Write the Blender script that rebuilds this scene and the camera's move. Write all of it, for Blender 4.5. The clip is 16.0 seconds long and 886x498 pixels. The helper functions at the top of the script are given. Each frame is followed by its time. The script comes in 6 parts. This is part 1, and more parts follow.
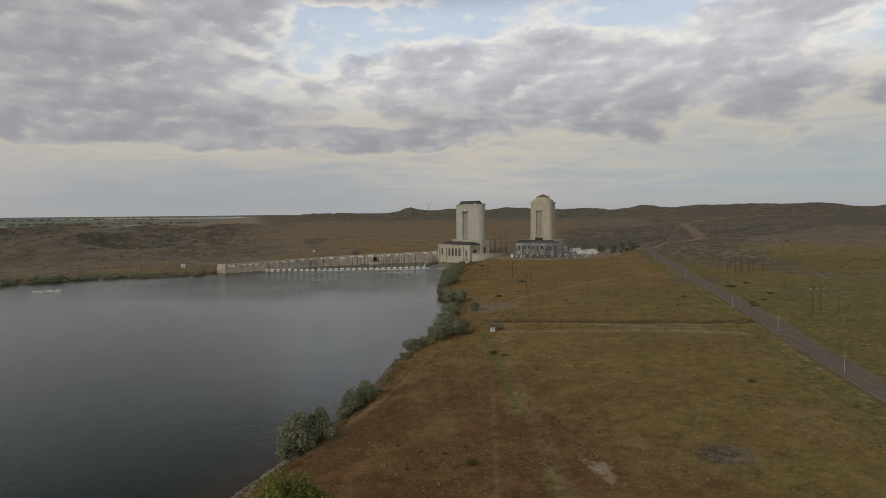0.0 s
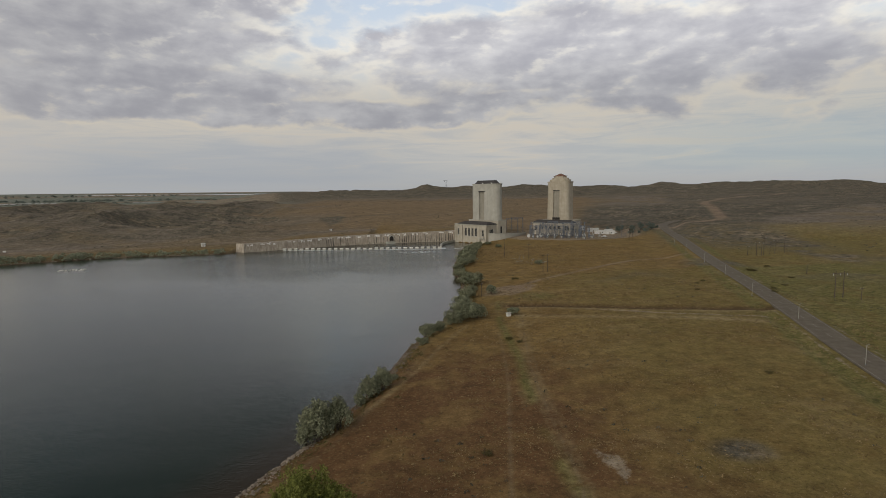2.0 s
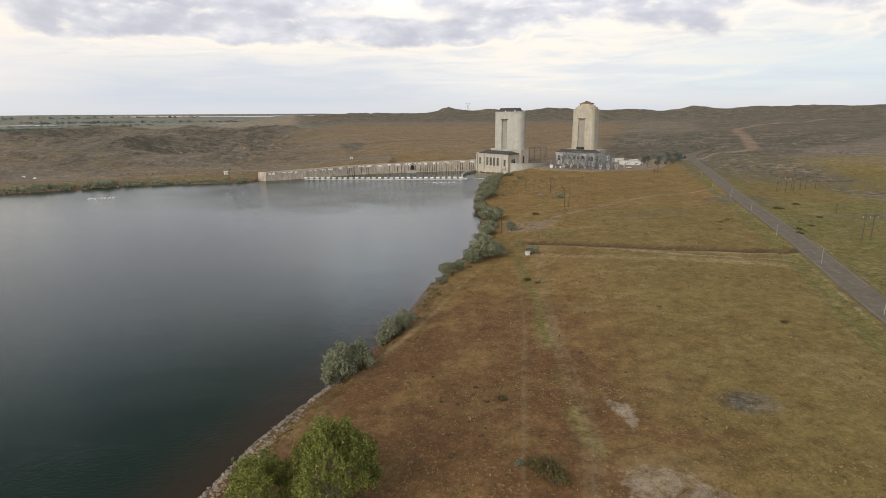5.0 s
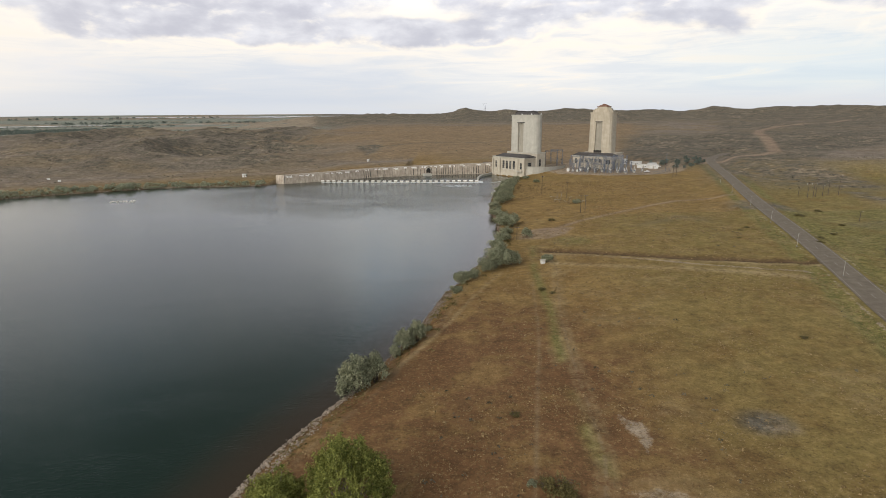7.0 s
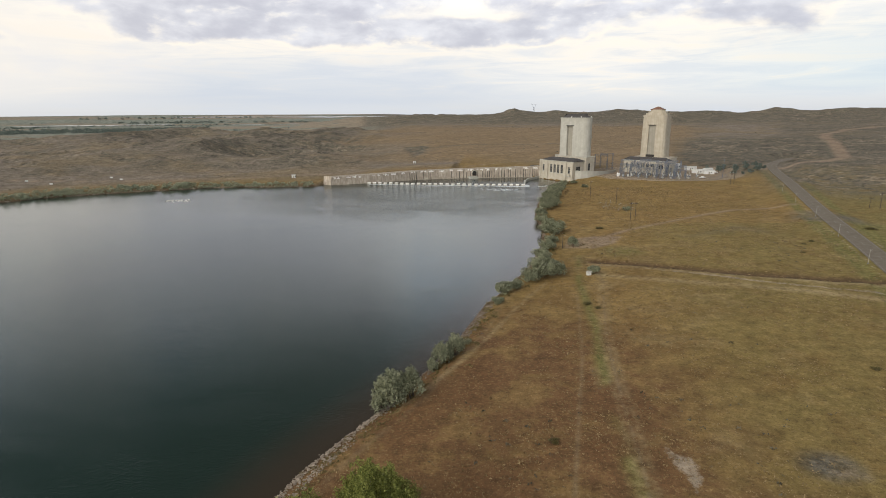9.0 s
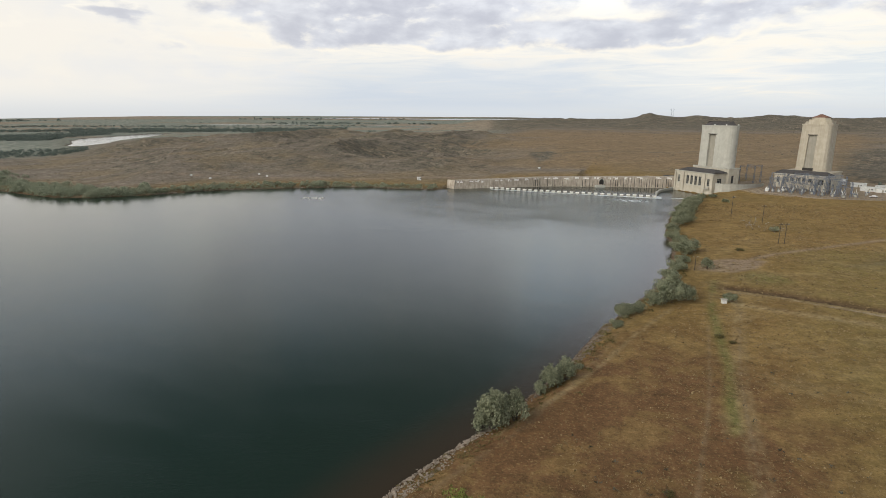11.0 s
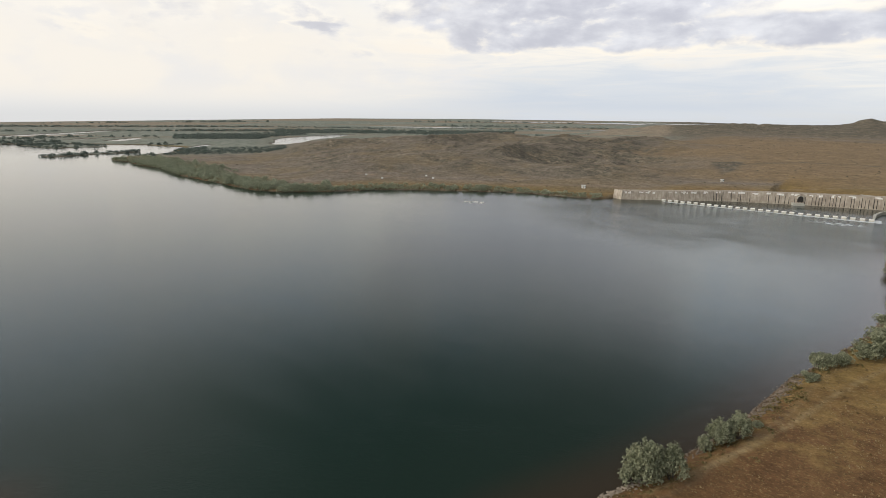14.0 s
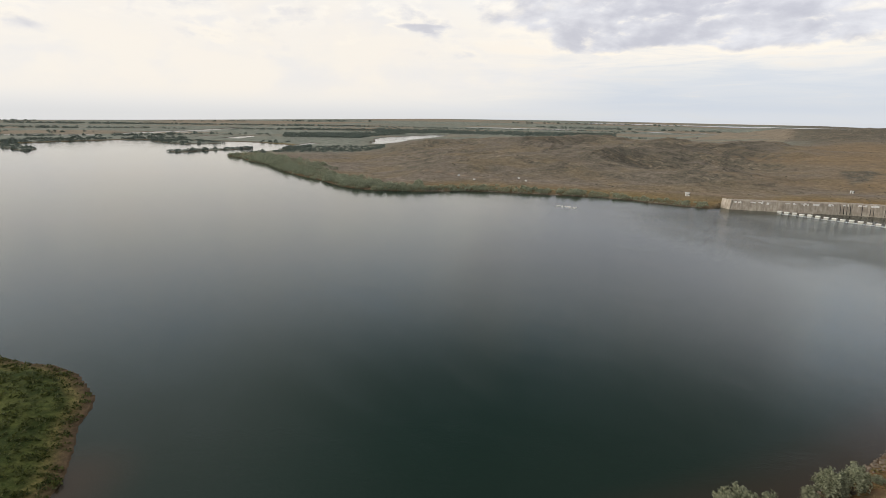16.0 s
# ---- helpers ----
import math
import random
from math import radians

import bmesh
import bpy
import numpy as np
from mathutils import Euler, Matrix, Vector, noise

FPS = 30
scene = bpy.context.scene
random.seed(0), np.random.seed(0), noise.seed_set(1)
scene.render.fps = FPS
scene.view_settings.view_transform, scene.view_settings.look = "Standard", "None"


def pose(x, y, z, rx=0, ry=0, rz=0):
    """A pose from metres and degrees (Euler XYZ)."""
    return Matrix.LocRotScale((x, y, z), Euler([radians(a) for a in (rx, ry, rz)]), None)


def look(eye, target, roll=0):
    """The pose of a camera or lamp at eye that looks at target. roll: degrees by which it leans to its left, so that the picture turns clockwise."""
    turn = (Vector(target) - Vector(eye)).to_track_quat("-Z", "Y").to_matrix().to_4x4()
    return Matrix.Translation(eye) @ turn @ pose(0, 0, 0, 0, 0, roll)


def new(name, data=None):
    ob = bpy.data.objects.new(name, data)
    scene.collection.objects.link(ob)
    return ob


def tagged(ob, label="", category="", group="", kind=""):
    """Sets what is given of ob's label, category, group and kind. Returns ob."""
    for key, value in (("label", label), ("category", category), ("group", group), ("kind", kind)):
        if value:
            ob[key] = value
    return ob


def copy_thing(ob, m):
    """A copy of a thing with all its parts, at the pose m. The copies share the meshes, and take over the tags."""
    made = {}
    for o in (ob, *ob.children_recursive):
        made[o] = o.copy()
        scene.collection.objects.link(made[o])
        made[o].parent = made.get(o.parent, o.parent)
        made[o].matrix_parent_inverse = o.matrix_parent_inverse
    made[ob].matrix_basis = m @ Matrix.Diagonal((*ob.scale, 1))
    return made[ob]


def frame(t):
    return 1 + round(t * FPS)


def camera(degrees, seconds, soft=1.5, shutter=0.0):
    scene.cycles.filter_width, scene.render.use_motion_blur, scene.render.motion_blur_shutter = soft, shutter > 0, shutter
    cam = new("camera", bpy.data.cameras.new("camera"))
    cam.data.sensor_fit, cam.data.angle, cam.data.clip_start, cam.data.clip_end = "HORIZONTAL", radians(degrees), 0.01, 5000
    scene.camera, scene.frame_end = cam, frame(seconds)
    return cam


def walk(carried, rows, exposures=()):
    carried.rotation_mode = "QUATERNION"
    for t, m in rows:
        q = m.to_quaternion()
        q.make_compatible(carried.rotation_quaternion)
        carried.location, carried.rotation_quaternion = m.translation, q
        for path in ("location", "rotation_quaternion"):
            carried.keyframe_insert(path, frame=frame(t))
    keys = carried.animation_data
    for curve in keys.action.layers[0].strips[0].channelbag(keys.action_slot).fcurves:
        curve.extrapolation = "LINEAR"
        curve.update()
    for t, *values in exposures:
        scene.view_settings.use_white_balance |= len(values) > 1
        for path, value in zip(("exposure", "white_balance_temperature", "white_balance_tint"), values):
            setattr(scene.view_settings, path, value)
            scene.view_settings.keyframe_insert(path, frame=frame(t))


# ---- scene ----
cam = camera(77.9, 16.0, soft=0.6)
PATH = [
    (0, pose(-0.40, -0.10, 48.41, 86.38, 0.82, -3.33)),
    (0.5, pose(-0.41, 0.07, 49.17, 86.15, 0.82, -2.89)),
    (1, pose(-0.44, 0.18, 49.99, 86.12, 0.84, -2.48)),
    (1.5, pose(-0.45, 0.18, 50.82, 86.08, 0.77, -2.04)),
    (2, pose(-0.37, 0.10, 51.58, 83.94, 0.78, -1.62)),
    (2.5, pose(-0.24, 0.02, 52.40, 79.50, 0.55, -1.20)),
    (3, pose(-0.12, -0.01, 53.28, 77.10, 0.48, -0.80)),
    (3.5, pose(-0.01, -0.01, 54.16, 76.27, 0.57, -0.35)),
    (4, pose(0.00, 0.00, 55.00, 76.07, 0.57, -0.00)),
    (6.5, pose(0.17, -0.02, 59.60, 76.09, 0.53, 1.80)),
    (7, pose(0.34, 0.38, 60.06, 76.08, 0.56, 2.33)),
    (7.5, pose(0.56, 1.33, 60.60, 76.07, 0.44, 3.04)),
    (8, pose(0.77, 2.34, 61.12, 76.06, 0.45, 3.86)),
    (10.5, pose(1.67, 7.64, 63.65, 76.39, -0.03, 16.59)),
    (11, pose(1.70, 8.71, 64.09, 76.45, -0.19, 20.24)),
    (11.5, pose(1.57, 9.80, 64.46, 76.51, -0.28, 22.52)),
    (12, pose(1.33, 10.89, 64.78, 76.56, -0.41, 24.17)),
    (12.5, pose(0.98, 12.02, 65.05, 76.63, -0.51, 26.67)),
    (13, pose(0.59, 13.20, 65.30, 76.63, -0.65, 30.28)),
    (13.5, pose(0.19, 14.43, 65.51, 76.64, -0.54, 33.88)),
    (14, pose(-0.17, 15.69, 65.70, 76.66, -0.61, 37.29)),
    (14.5, pose(-0.40, 16.98, 65.86, 76.71, -0.77, 40.77)),
    (15, pose(-0.48, 18.27, 65.99, 76.71, -0.92, 43.81)),
    (15.5, pose(-0.43, 19.58, 66.09, 76.60, -1.05, 45.67)),
    (16, pose(-0.34, 20.89, 66.18, 76.60, -1.07, 47.26)),
]
EXPOSURES = [(0.0, -0.80, 6620, 8.5), (1.9, -0.74, 6620, 8.5), (3.2, 0.06, 6500, 10.0), (8.0, 0.18, 6500, 10.0), (10.5, 0.14, 6380, 7.6), (16.0, 0.13, 6470, 9.2)]
walk(cam, PATH, EXPOSURES)

# ---------------------------------------------------------------- light
SUN_AZ, SUN_EL = radians(-142), radians(28)
world = bpy.data.worlds.new("sky")
scene.world = world
world.use_nodes = True


class Nodes:
    """Short-hand for building a node tree."""

    def __init__(self, tree):
        self.t = tree

    def add(self, kind, **props):
        n = self.t.nodes.new(kind)
        for k, v in props.items():
            if k == "inputs":
                for i, val in v.items():
                    if isinstance(val, bpy.types.NodeSocket):
                        self.t.links.new(val, n.inputs[i])
                    else:
                        n.inputs[i].default_value = val
            else:
                setattr(n, k, v)
        return n

    def math(self, op, a, b=0.0, c=None, clamp=False):
        n = self.add("ShaderNodeMath", operation=op, use_clamp=clamp)
        for i, v in enumerate((a, b) if c is None else (a, b, c)):
            if isinstance(v, (int, float)):
                n.inputs[i].default_value = v
            else:
                self.t.links.new(v, n.inputs[i])
        return n.outputs[0]

    def noise(self, vec, scale, detail=4, rough=0.55, distort=0.0):
        n = self.add("ShaderNodeTexNoise", inputs={"Scale": scale, "Detail": detail, "Roughness": rough, "Distortion": distort})
        if vec is not None:
            self.t.links.new(vec, n.inputs["Vector"])
        return n.outputs["Fac"]

    def ramp(self, fac, stops, interp="LINEAR"):
        n = self.add("ShaderNodeValToRGB")
        n.color_ramp.interpolation = interp
        el = n.color_ramp.elements
        while len(el) < len(stops):
            el.new(0.5)
        for e, (p, c) in zip(el, stops):
            e.position = p
            e.color = (*c, 1) if len(c) == 3 else c
        self.t.links.new(fac, n.inputs[0])
        return n.outputs["Color"]

    def step(self, v, lo, hi):
        n = self.add("ShaderNodeMapRange", interpolation_type="SMOOTHSTEP", inputs={"From Min": lo, "From Max": hi})
        self.t.links.new(v, n.inputs["Value"])
        return n.outputs["Result"]

    def mix(self, fac, a, b, blend="MIX"):
        n = self.add("ShaderNodeMix", data_type="RGBA", blend_type=blend)
        for sock, v in ((n.inputs["Factor"], fac), (n.inputs["A"], a), (n.inputs["B"], b)):
            if isinstance(v, bpy.types.NodeSocket):
                self.t.links.new(v, sock)
            elif isinstance(v, tuple):
                sock.default_value = (*v, 1) if len(v) == 3 else v
            else:
                sock.default_value = v
        return n.outputs["Result"]

    def mapped(self, vec, scale=(1, 1, 1), loc=(0, 0, 0), rot=(0, 0, 0)):
        n = self.add("ShaderNodeMapping", inputs={"Scale": scale, "Location": loc, "Rotation": rot})
        self.t.links.new(vec, n.inputs["Vector"])
        return n.outputs[0]

    def link(self, a, b):
        self.t.links.new(a, b)


# large clouds: bearing, elevation, half width, half height (degrees), weight
CLOUDS = [(-30, 14.0, 15, 6.0, 1.15), (-21, 19.5, 9, 3.6, 1.0), (-33, 9.0, 11, 2.2, 1.0), (-12, 7.7, 30, 1.5, 1.15), (13, 12.8, 22, 4.8, 1.15), (28, 11.6, 17, 3.8, 1.0), (9, 8.8, 10, 1.3, 0.9),
          (35, 15.8, 12, 3.4, 0.8), (52, 10.0, 14, 3.0, 0.7), (-6, 21.5, 6, 1.6, 0.6), (-62, 13.0, 10, 1.4, 0.35), (-51, 8.8, 3, 0.4, 0.7), (-24, 9.6, 17, 2.4, 1.2)]


def build_sky():
    w = Nodes(world.node_tree)
    world.node_tree.nodes.clear()
    sky = w.add("ShaderNodeTexSky", sky_type="NISHITA", sun_disc=False, sun_elevation=SUN_EL, sun_rotation=SUN_AZ, air_density=1.0, dust_density=1.5, ozone_density=1.0)
    d = w.add("ShaderNodeTexCoord").outputs["Generated"]
    sep = w.add("ShaderNodeSeparateXYZ", inputs={0: d})
    az = w.math("MULTIPLY", w.math("ARCTAN2", sep.outputs[0], sep.outputs[1]), 57.2958)
    el = w.math("MULTIPLY", w.math("ARCSINE", sep.outputs[2]), 57.2958)
    dome = w.add("ShaderNodeCombineXYZ", inputs={0: w.math("DIVIDE", az, 8.5), 1: w.math("DIVIDE", el, 4.6)}).outputs[0]
    wide = w.noise(dome, 0.45, 4, 0.5, 0.3)
    puff = w.noise(dome, 0.85, 7, 0.52, 0.15)
    lump = w.noise(w.mapped(dome, (1, 1.2, 1), loc=(7.3, 2.1, 0)), 1.7, 7, 0.54, 0.12)
    lump_off = w.noise(w.mapped(dome, (1, 1.2, 1), loc=(7.40, 1.98, 0)), 1.7, 7, 0.54, 0.12)
    rim = w.math("SUBTRACT", lump, lump_off)
    azw = w.math("ADD", az, w.math("MULTIPLY", w.math("SUBTRACT", wide, 0.5), 16.0))
    elw = w.math("ADD", el, w.math("MULTIPLY", w.math("SUBTRACT", puff, 0.5), 3.5))
    field = None
    for a, e, sa, se, wt in CLOUDS:
        u = w.math("DIVIDE", w.math("SUBTRACT", azw, a), sa)
        v = w.math("DIVIDE", w.math("SUBTRACT", elw, e), se)
        rr = w.math("SQRT", w.math("ADD", w.math("MULTIPLY", u, u), w.math("MULTIPLY", v, v)))
        one = w.math("MULTIPLY", w.math("SUBTRACT", 1.15, rr), wt)
        field = one if field is None else w.math("SMOOTH_MAX", field, one, 0.25)
    high = w.math("MULTIPLY", w.step(el, 19, 34), w.math("ADD", 0.25, w.math("MULTIPLY", wide, 1.1)))
    field = w.math("MAXIMUM", field, high)
    high_up = w.step(el, 3.0, 7.0)
    rag = w.math("ADD", w.math("MULTIPLY", w.math("SUBTRACT", puff, 0.5), 1.8), w.math("MULTIPLY", w.math("SUBTRACT", lump, 0.5), 1.2))
    dens = w.math("MULTIPLY", w.step(w.math("ADD", field, rag), -0.25, 0.85), high_up)
    # clear sky behind: haze, pale blue bars, a cream belt, blue higher up
    base = w.ramp(w.math("DIVIDE", el, 40.0), [(0.0, (0.66, 0.675, 0.70)), (0.035, (0.74, 0.75, 0.77)), (0.085, (0.87, 0.845, 0.815)), (0.16, (0.98, 0.90, 0.80)), (0.25, (0.95, 0.92, 0.87)), (0.36, (0.74, 0.83, 0.95)), (0.55, (0.62, 0.74, 0.93)), (1.0, (0.42, 0.50, 0.66))])
    bars = w.noise(w.add("ShaderNodeCombineXYZ", inputs={0: w.math("DIVIDE", az, 11.0), 1: w.math("DIVIDE", el, 1.25)}).outputs[0], 1.0, 7, 0.60, 0.6)
    low = w.math("MULTIPLY", w.step(el, 11.0, 6.0), w.step(az, -66, -30))
    base = w.mix(w.math("MULTIPLY", w.step(bars, 0.42, 0.66), w.math("MULTIPLY", low, 0.66)), base, (0.665, 0.70, 0.765))
    base = w.mix(w.math("MULTIPLY", w.step(bars, 0.47, 0.33), w.math("MULTIPLY", w.step(el, 1.2, 3.0), w.math("MULTIPLY", low, 0.80))), base, (1.0, 0.885, 0.75))
    blue = w.math("MULTIPLY", w.step(az, 8, 36), w.math("MULTIPLY", w.step(el, 0.6, 2.6), w.step(el, 9.0, 4.5)))
    base = w.mix(w.math("MULTIPLY", blue, 0.50), base, (0.55, 0.69, 0.775))
    dusk = w.math("MULTIPLY", w.math("MULTIPLY", w.step(az, -50, -28), w.step(az, 4, -10)), w.math("MULTIPLY", w.step(el, 0.3, 1.5), w.step(el, 6.8, 2.8)))
    base = w.mix(w.math("MULTIPLY", dusk, 0.62), base, (0.575, 0.625, 0.715))
    off = w.math("DIVIDE", w.math("ADD", az, 70.0), 40.0)
    glow = w.math("MULTIPLY", w.math("SUBTRACT", 1.0, w.math("MULTIPLY", off, off), clamp=True), w.step(el, 24, 4))
    glow = w.math("MULTIPLY", glow, w.math("ADD", 0.22, w.step(el, 0.2, 3.5)), clamp=True)
    base = w.mix(w.math("MULTIPLY", glow, 0.85), base, (0.93, 0.855, 0.77))
    veil = w.math("MULTIPLY", w.step(puff, 0.42, 0.64), w.math("MULTIPLY", w.step(el, 1.5, 4.0), w.math("ADD", 0.15, w.math("MULTIPLY", w.step(az, -18, -45), 0.30))))
    base = w.mix(veil, base, (0.75, 0.755, 0.81))
    thin = w.math("MULTIPLY", w.step(puff, 0.46, 0.70), w.math("MULTIPLY", glow, 0.30))
    base = w.mix(thin, base, (0.75, 0.755, 0.79))
    lit = w.mix(w.step(el, 6, 15), (1.0, 0.91, 0.79), (1.06, 1.02, 0.95))
    shade = w.math("ADD", w.math("ADD", w.math("MULTIPLY", lump, 0.60), w.math("MULTIPLY", puff, 0.40)), w.math("MULTIPLY", rim, -0.9))
    grey = w.mix(w.step(shade, 0.30, 0.68), (0.825, 0.815, 0.845), (0.555, 0.55, 0.61))
    c1 = w.mix(w.math("MULTIPLY", w.step(dens, 0.06, 0.34), w.step(lump, 0.64, 0.42)), base, lit)
    c2 = w.mix(w.step(dens, 0.22, 0.80), c1, grey)
    # bright edges and breaks inside the masses
    breaks = w.math("MULTIPLY", w.step(rim, 0.05, 0.20), w.math("MULTIPLY", w.step(el, 24, 18), w.step(el, 3.5, 7.5)))
    c2 = w.mix(w.math("MULTIPLY", breaks, 0.55), c2, lit)
    lift = w.math("ADD", 1.0, w.math("MULTIPLY", w.step(el, 8.5, 15), w.math("MULTIPLY", w.step(az, -32, -4), 0.46)))
    c2 = w.mix(1.0, c2, w.add("ShaderNodeCombineXYZ", inputs={0: lift, 1: lift, 2: lift}).outputs[0], "MULTIPLY")
    # unseen sky overhead: made dark eastward, lighter westward, to set the water's reflections
    roof = w.mix(w.step(az, -44, -76), w.mix(wide, (0.05, 0.056, 0.065), (0.15, 0.158, 0.17)), w.mix(wide, (0.40, 0.395, 0.39), (0.58, 0.565, 0.55)))
    c2 = w.mix(w.math("MULTIPLY", w.step(el, 19, 24.5), 0.95), c2, roof)
    cloud = w.mix(w.math("MULTIPLY", glow, 0.22), c2, (0.87, 0.815, 0.75))
    bgs = w.add("ShaderNodeBackground", inputs={"Color": sky.outputs[0], "Strength": 0.10})
    bgc = w.add("ShaderNodeBackground", inputs={"Color": cloud, "Strength": 1.0})
    mixed = w.add("ShaderNodeMixShader", inputs={0: 0.92, 1: bgs.outputs[0], 2: bgc.outputs[0]})
    w.add("ShaderNodeOutputWorld", inputs={0: mixed.outputs[0]})


build_sky()
sun_data = bpy.data.lights.new("sun", "SUN")
sun_data.energy, sun_data.angle, sun_data.color = 2.3, radians(60), (1.0, 0.93, 0.82)
sun = new("sun", sun_data)
sun.matrix_world = look((math.sin(SUN_AZ) * 50, math.cos(SUN_AZ) * 50, 50 * math.tan(SUN_EL) + 200), (0, 0, 200))

# ---------------------------------------------------------------- materials
def material(name):
    m = bpy.data.materials.new(name)
    m.use_nodes = True
    n = Nodes(m.node_tree)
    bsdf = m.node_tree.nodes["Principled BSDF"]
    return m, n, bsdf


def attr(n, name):
    return n.add("ShaderNodeAttribute", attribute_name=name).outputs["Fac"]


def bumped(n, bsdf, height, dist, strength=0.6):
    b = n.add("ShaderNodeBump", inputs={"Height": height, "Distance": dist, "Strength": strength})
    n.link(b.outputs[0], bsdf.inputs["Normal"])


def plain(name, dark, light, scale=3.0, rough=0.8, metal=0.0, bump=0.02, fine=20.0):
    """Two-tone surface with stains at one scale and grain at another."""
    m, n, bsdf = material(name)
    pos = n.add("ShaderNodeNewGeometry").outputs["Position"]
    a = n.noise(pos, scale, 5, 0.6)
    b = n.noise(pos, fine, 3, 0.6)
    f = n.math("ADD", n.math("MULTIPLY", a, 0.7), n.math("MULTIPLY", b, 0.3))
    n.link(n.mix(n.step(f, 0.32, 0.68), dark, light), bsdf.inputs["Base Color"])
    bsdf.inputs["Roughness"].default_value = rough
    bsdf.inputs["Metallic"].default_value = metal
    bumped(n, bsdf, b, bump)
    return m


def ground_material():
    m, n, bsdf = material("dry_prairie")
    pos = n.add("ShaderNodeNewGeometry").outputs["Position"]
    flat = n.mapped(pos, (1, 1, 0.2))
    wide = n.noise(flat, 0.012, 5, 0.6, 0.4)
    mid = n.noise(flat, 0.07, 6, 0.66, 0.3)
    tuft = n.noise(flat, 0.55, 6, 0.72)
    grain = n.noise(flat, 1.9, 4, 0.72)
    speck = n.noise(n.mapped(flat, (1, 1, 1), loc=(31, 12, 0)), 1.5, 3, 0.6)
    tan = n.mix(n.step(mid, 0.30, 0.72), (0.214, 0.133, 0.048), (0.312, 0.212, 0.080))
    tan = n.mix(n.math("MULTIPLY", n.step(wide, 0.42, 0.62), 0.30), tan, (0.200, 0.152, 0.052))
    red = n.mix(n.step(mid, 0.28, 0.72), (0.150, 0.080, 0.037), (0.208, 0.122, 0.056))
    col = n.mix(n.math("MULTIPLY", attr(n, "red"), n.math("ADD", 0.62, n.step(mid, 0.62, 0.38)), clamp=True), tan, red)
    green = n.mix(n.step(tuft, 0.35, 0.65), (0.120, 0.118, 0.036), (0.250, 0.215, 0.078))
    gmask = n.math("MULTIPLY", attr(n, "green"), n.step(n.math("ADD", mid, n.math("MULTIPLY", tuft, 0.5)), 0.45, 0.85), clamp=True)
    col = n.mix(n.math("ADD", gmask, n.math("MULTIPLY", attr(n, "green"), 0.35), clamp=True), col, green)
    # pinkish clay soil of the far side
    crust = n.noise(n.mapped(pos, (1, 1, 3)), 0.16, 6, 0.66, 0.4)
    clay = n.mix(n.step(crust, 0.30, 0.70), (0.170, 0.140, 0.110), (0.300, 0.252, 0.200))
    clay = n.mix(n.math("MULTIPLY", n.step(wide, 0.44, 0.62), 0.65), clay, n.mix(n.step(crust, 0.3, 0.7), (0.205, 0.150, 0.082), (0.310, 0.238, 0.135)))
    clay = n.mix(n.math("MULTIPLY", attr(n, "grass"), n.math("ADD", 0.55, n.step(crust, 0.35, 0.6)), clamp=True), clay, n.mix(n.step(crust, 0.3, 0.7), (0.228, 0.156, 0.086), (0.315, 0.230, 0.136)))
    col = n.mix(attr(n, "clay"), col, clay)
    # grey-green sage, and pale washed lines between
    brush = n.noise(flat, 0.22, 6, 0.72, 0.3)
    sage = n.mix(n.step(brush, 0.34, 0.66), (0.092, 0.084, 0.064), (0.205, 0.178, 0.136))
    smask = n.math("MULTIPLY", attr(n, "sage"), n.math("ADD", 0.45, n.step(mid, 0.34, 0.58)), clamp=True)
    col = n.mix(smask, col, sage)
    wash = n.noise(n.mapped(pos, (1, 1, 2.5)), 0.013, 6, 0.62, 0.5)
    wash = n.step(n.math("ABSOLUTE", n.math("SUBTRACT", wash, 0.5)), 0.026, 0.006)
    col = n.mix(n.math("MULTIPLY", n.math("MULTIPLY", wash, attr(n, "sage")), n.math("MULTIPLY", n.step(brush, 0.38, 0.58), 0.75)), col, (0.36, 0.29, 0.205))
    bare = n.mix(n.step(tuft, 0.3, 0.7), (0.22, 0.165, 0.11), (0.40, 0.33, 0.25))
    edge = n.math("ADD", attr(n, "bare"), n.math("MULTIPLY", n.math("SUBTRACT", mid, 0.5), 0.8))
    edge = n.math("ADD", edge, n.math("MULTIPLY", n.math("SUBTRACT", tuft, 0.5), 0.9))
    col = n.mix(n.step(edge, 0.42, 0.66), col, bare)
    # wheel tracks and trodden paths
    worn = n.math("MULTIPLY", attr(n, "worn"), n.step(n.math("ADD", tuft, n.math("MULTIPLY", mid, 0.6)), 0.55, 0.95))
    col = n.mix(worn, col, n.mix(grain, (0.20, 0.145, 0.082), (0.36, 0.285, 0.180)))
    col = n.mix(attr(n, "lane"), col, n.mix(tuft, (0.255, 0.188, 0.130), (0.385, 0.292, 0.210)))
    # dark and pale bunches of grass
    far_off = n.math("ADD", 0.25, n.math("MULTIPLY", n.math("SUBTRACT", 1.0, attr(n, "worn"), clamp=True), 0.75))
    col = n.mix(n.math("MULTIPLY", n.step(tuft, 0.55, 0.74), n.math("SUBTRACT", 0.30, n.math("MULTIPLY", attr(n, "clay"), 0.12))), col, (0.075, 0.052, 0.024))
    col = n.mix(n.math("MULTIPLY", n.step(grain, 0.50, 0.66), n.math("MULTIPLY", far_off, n.math("SUBTRACT", 0.50, n.math("MULTIPLY", attr(n, "clay"), 0.35)))), col, (0.078, 0.050, 0.022))
    col = n.mix(n.math("MULTIPLY", n.step(speck, 0.54, 0.68), n.math("SUBTRACT", 0.42, n.math("MULTIPLY", attr(n, "clay"), 0.34))), col, (0.345, 0.250, 0.118))
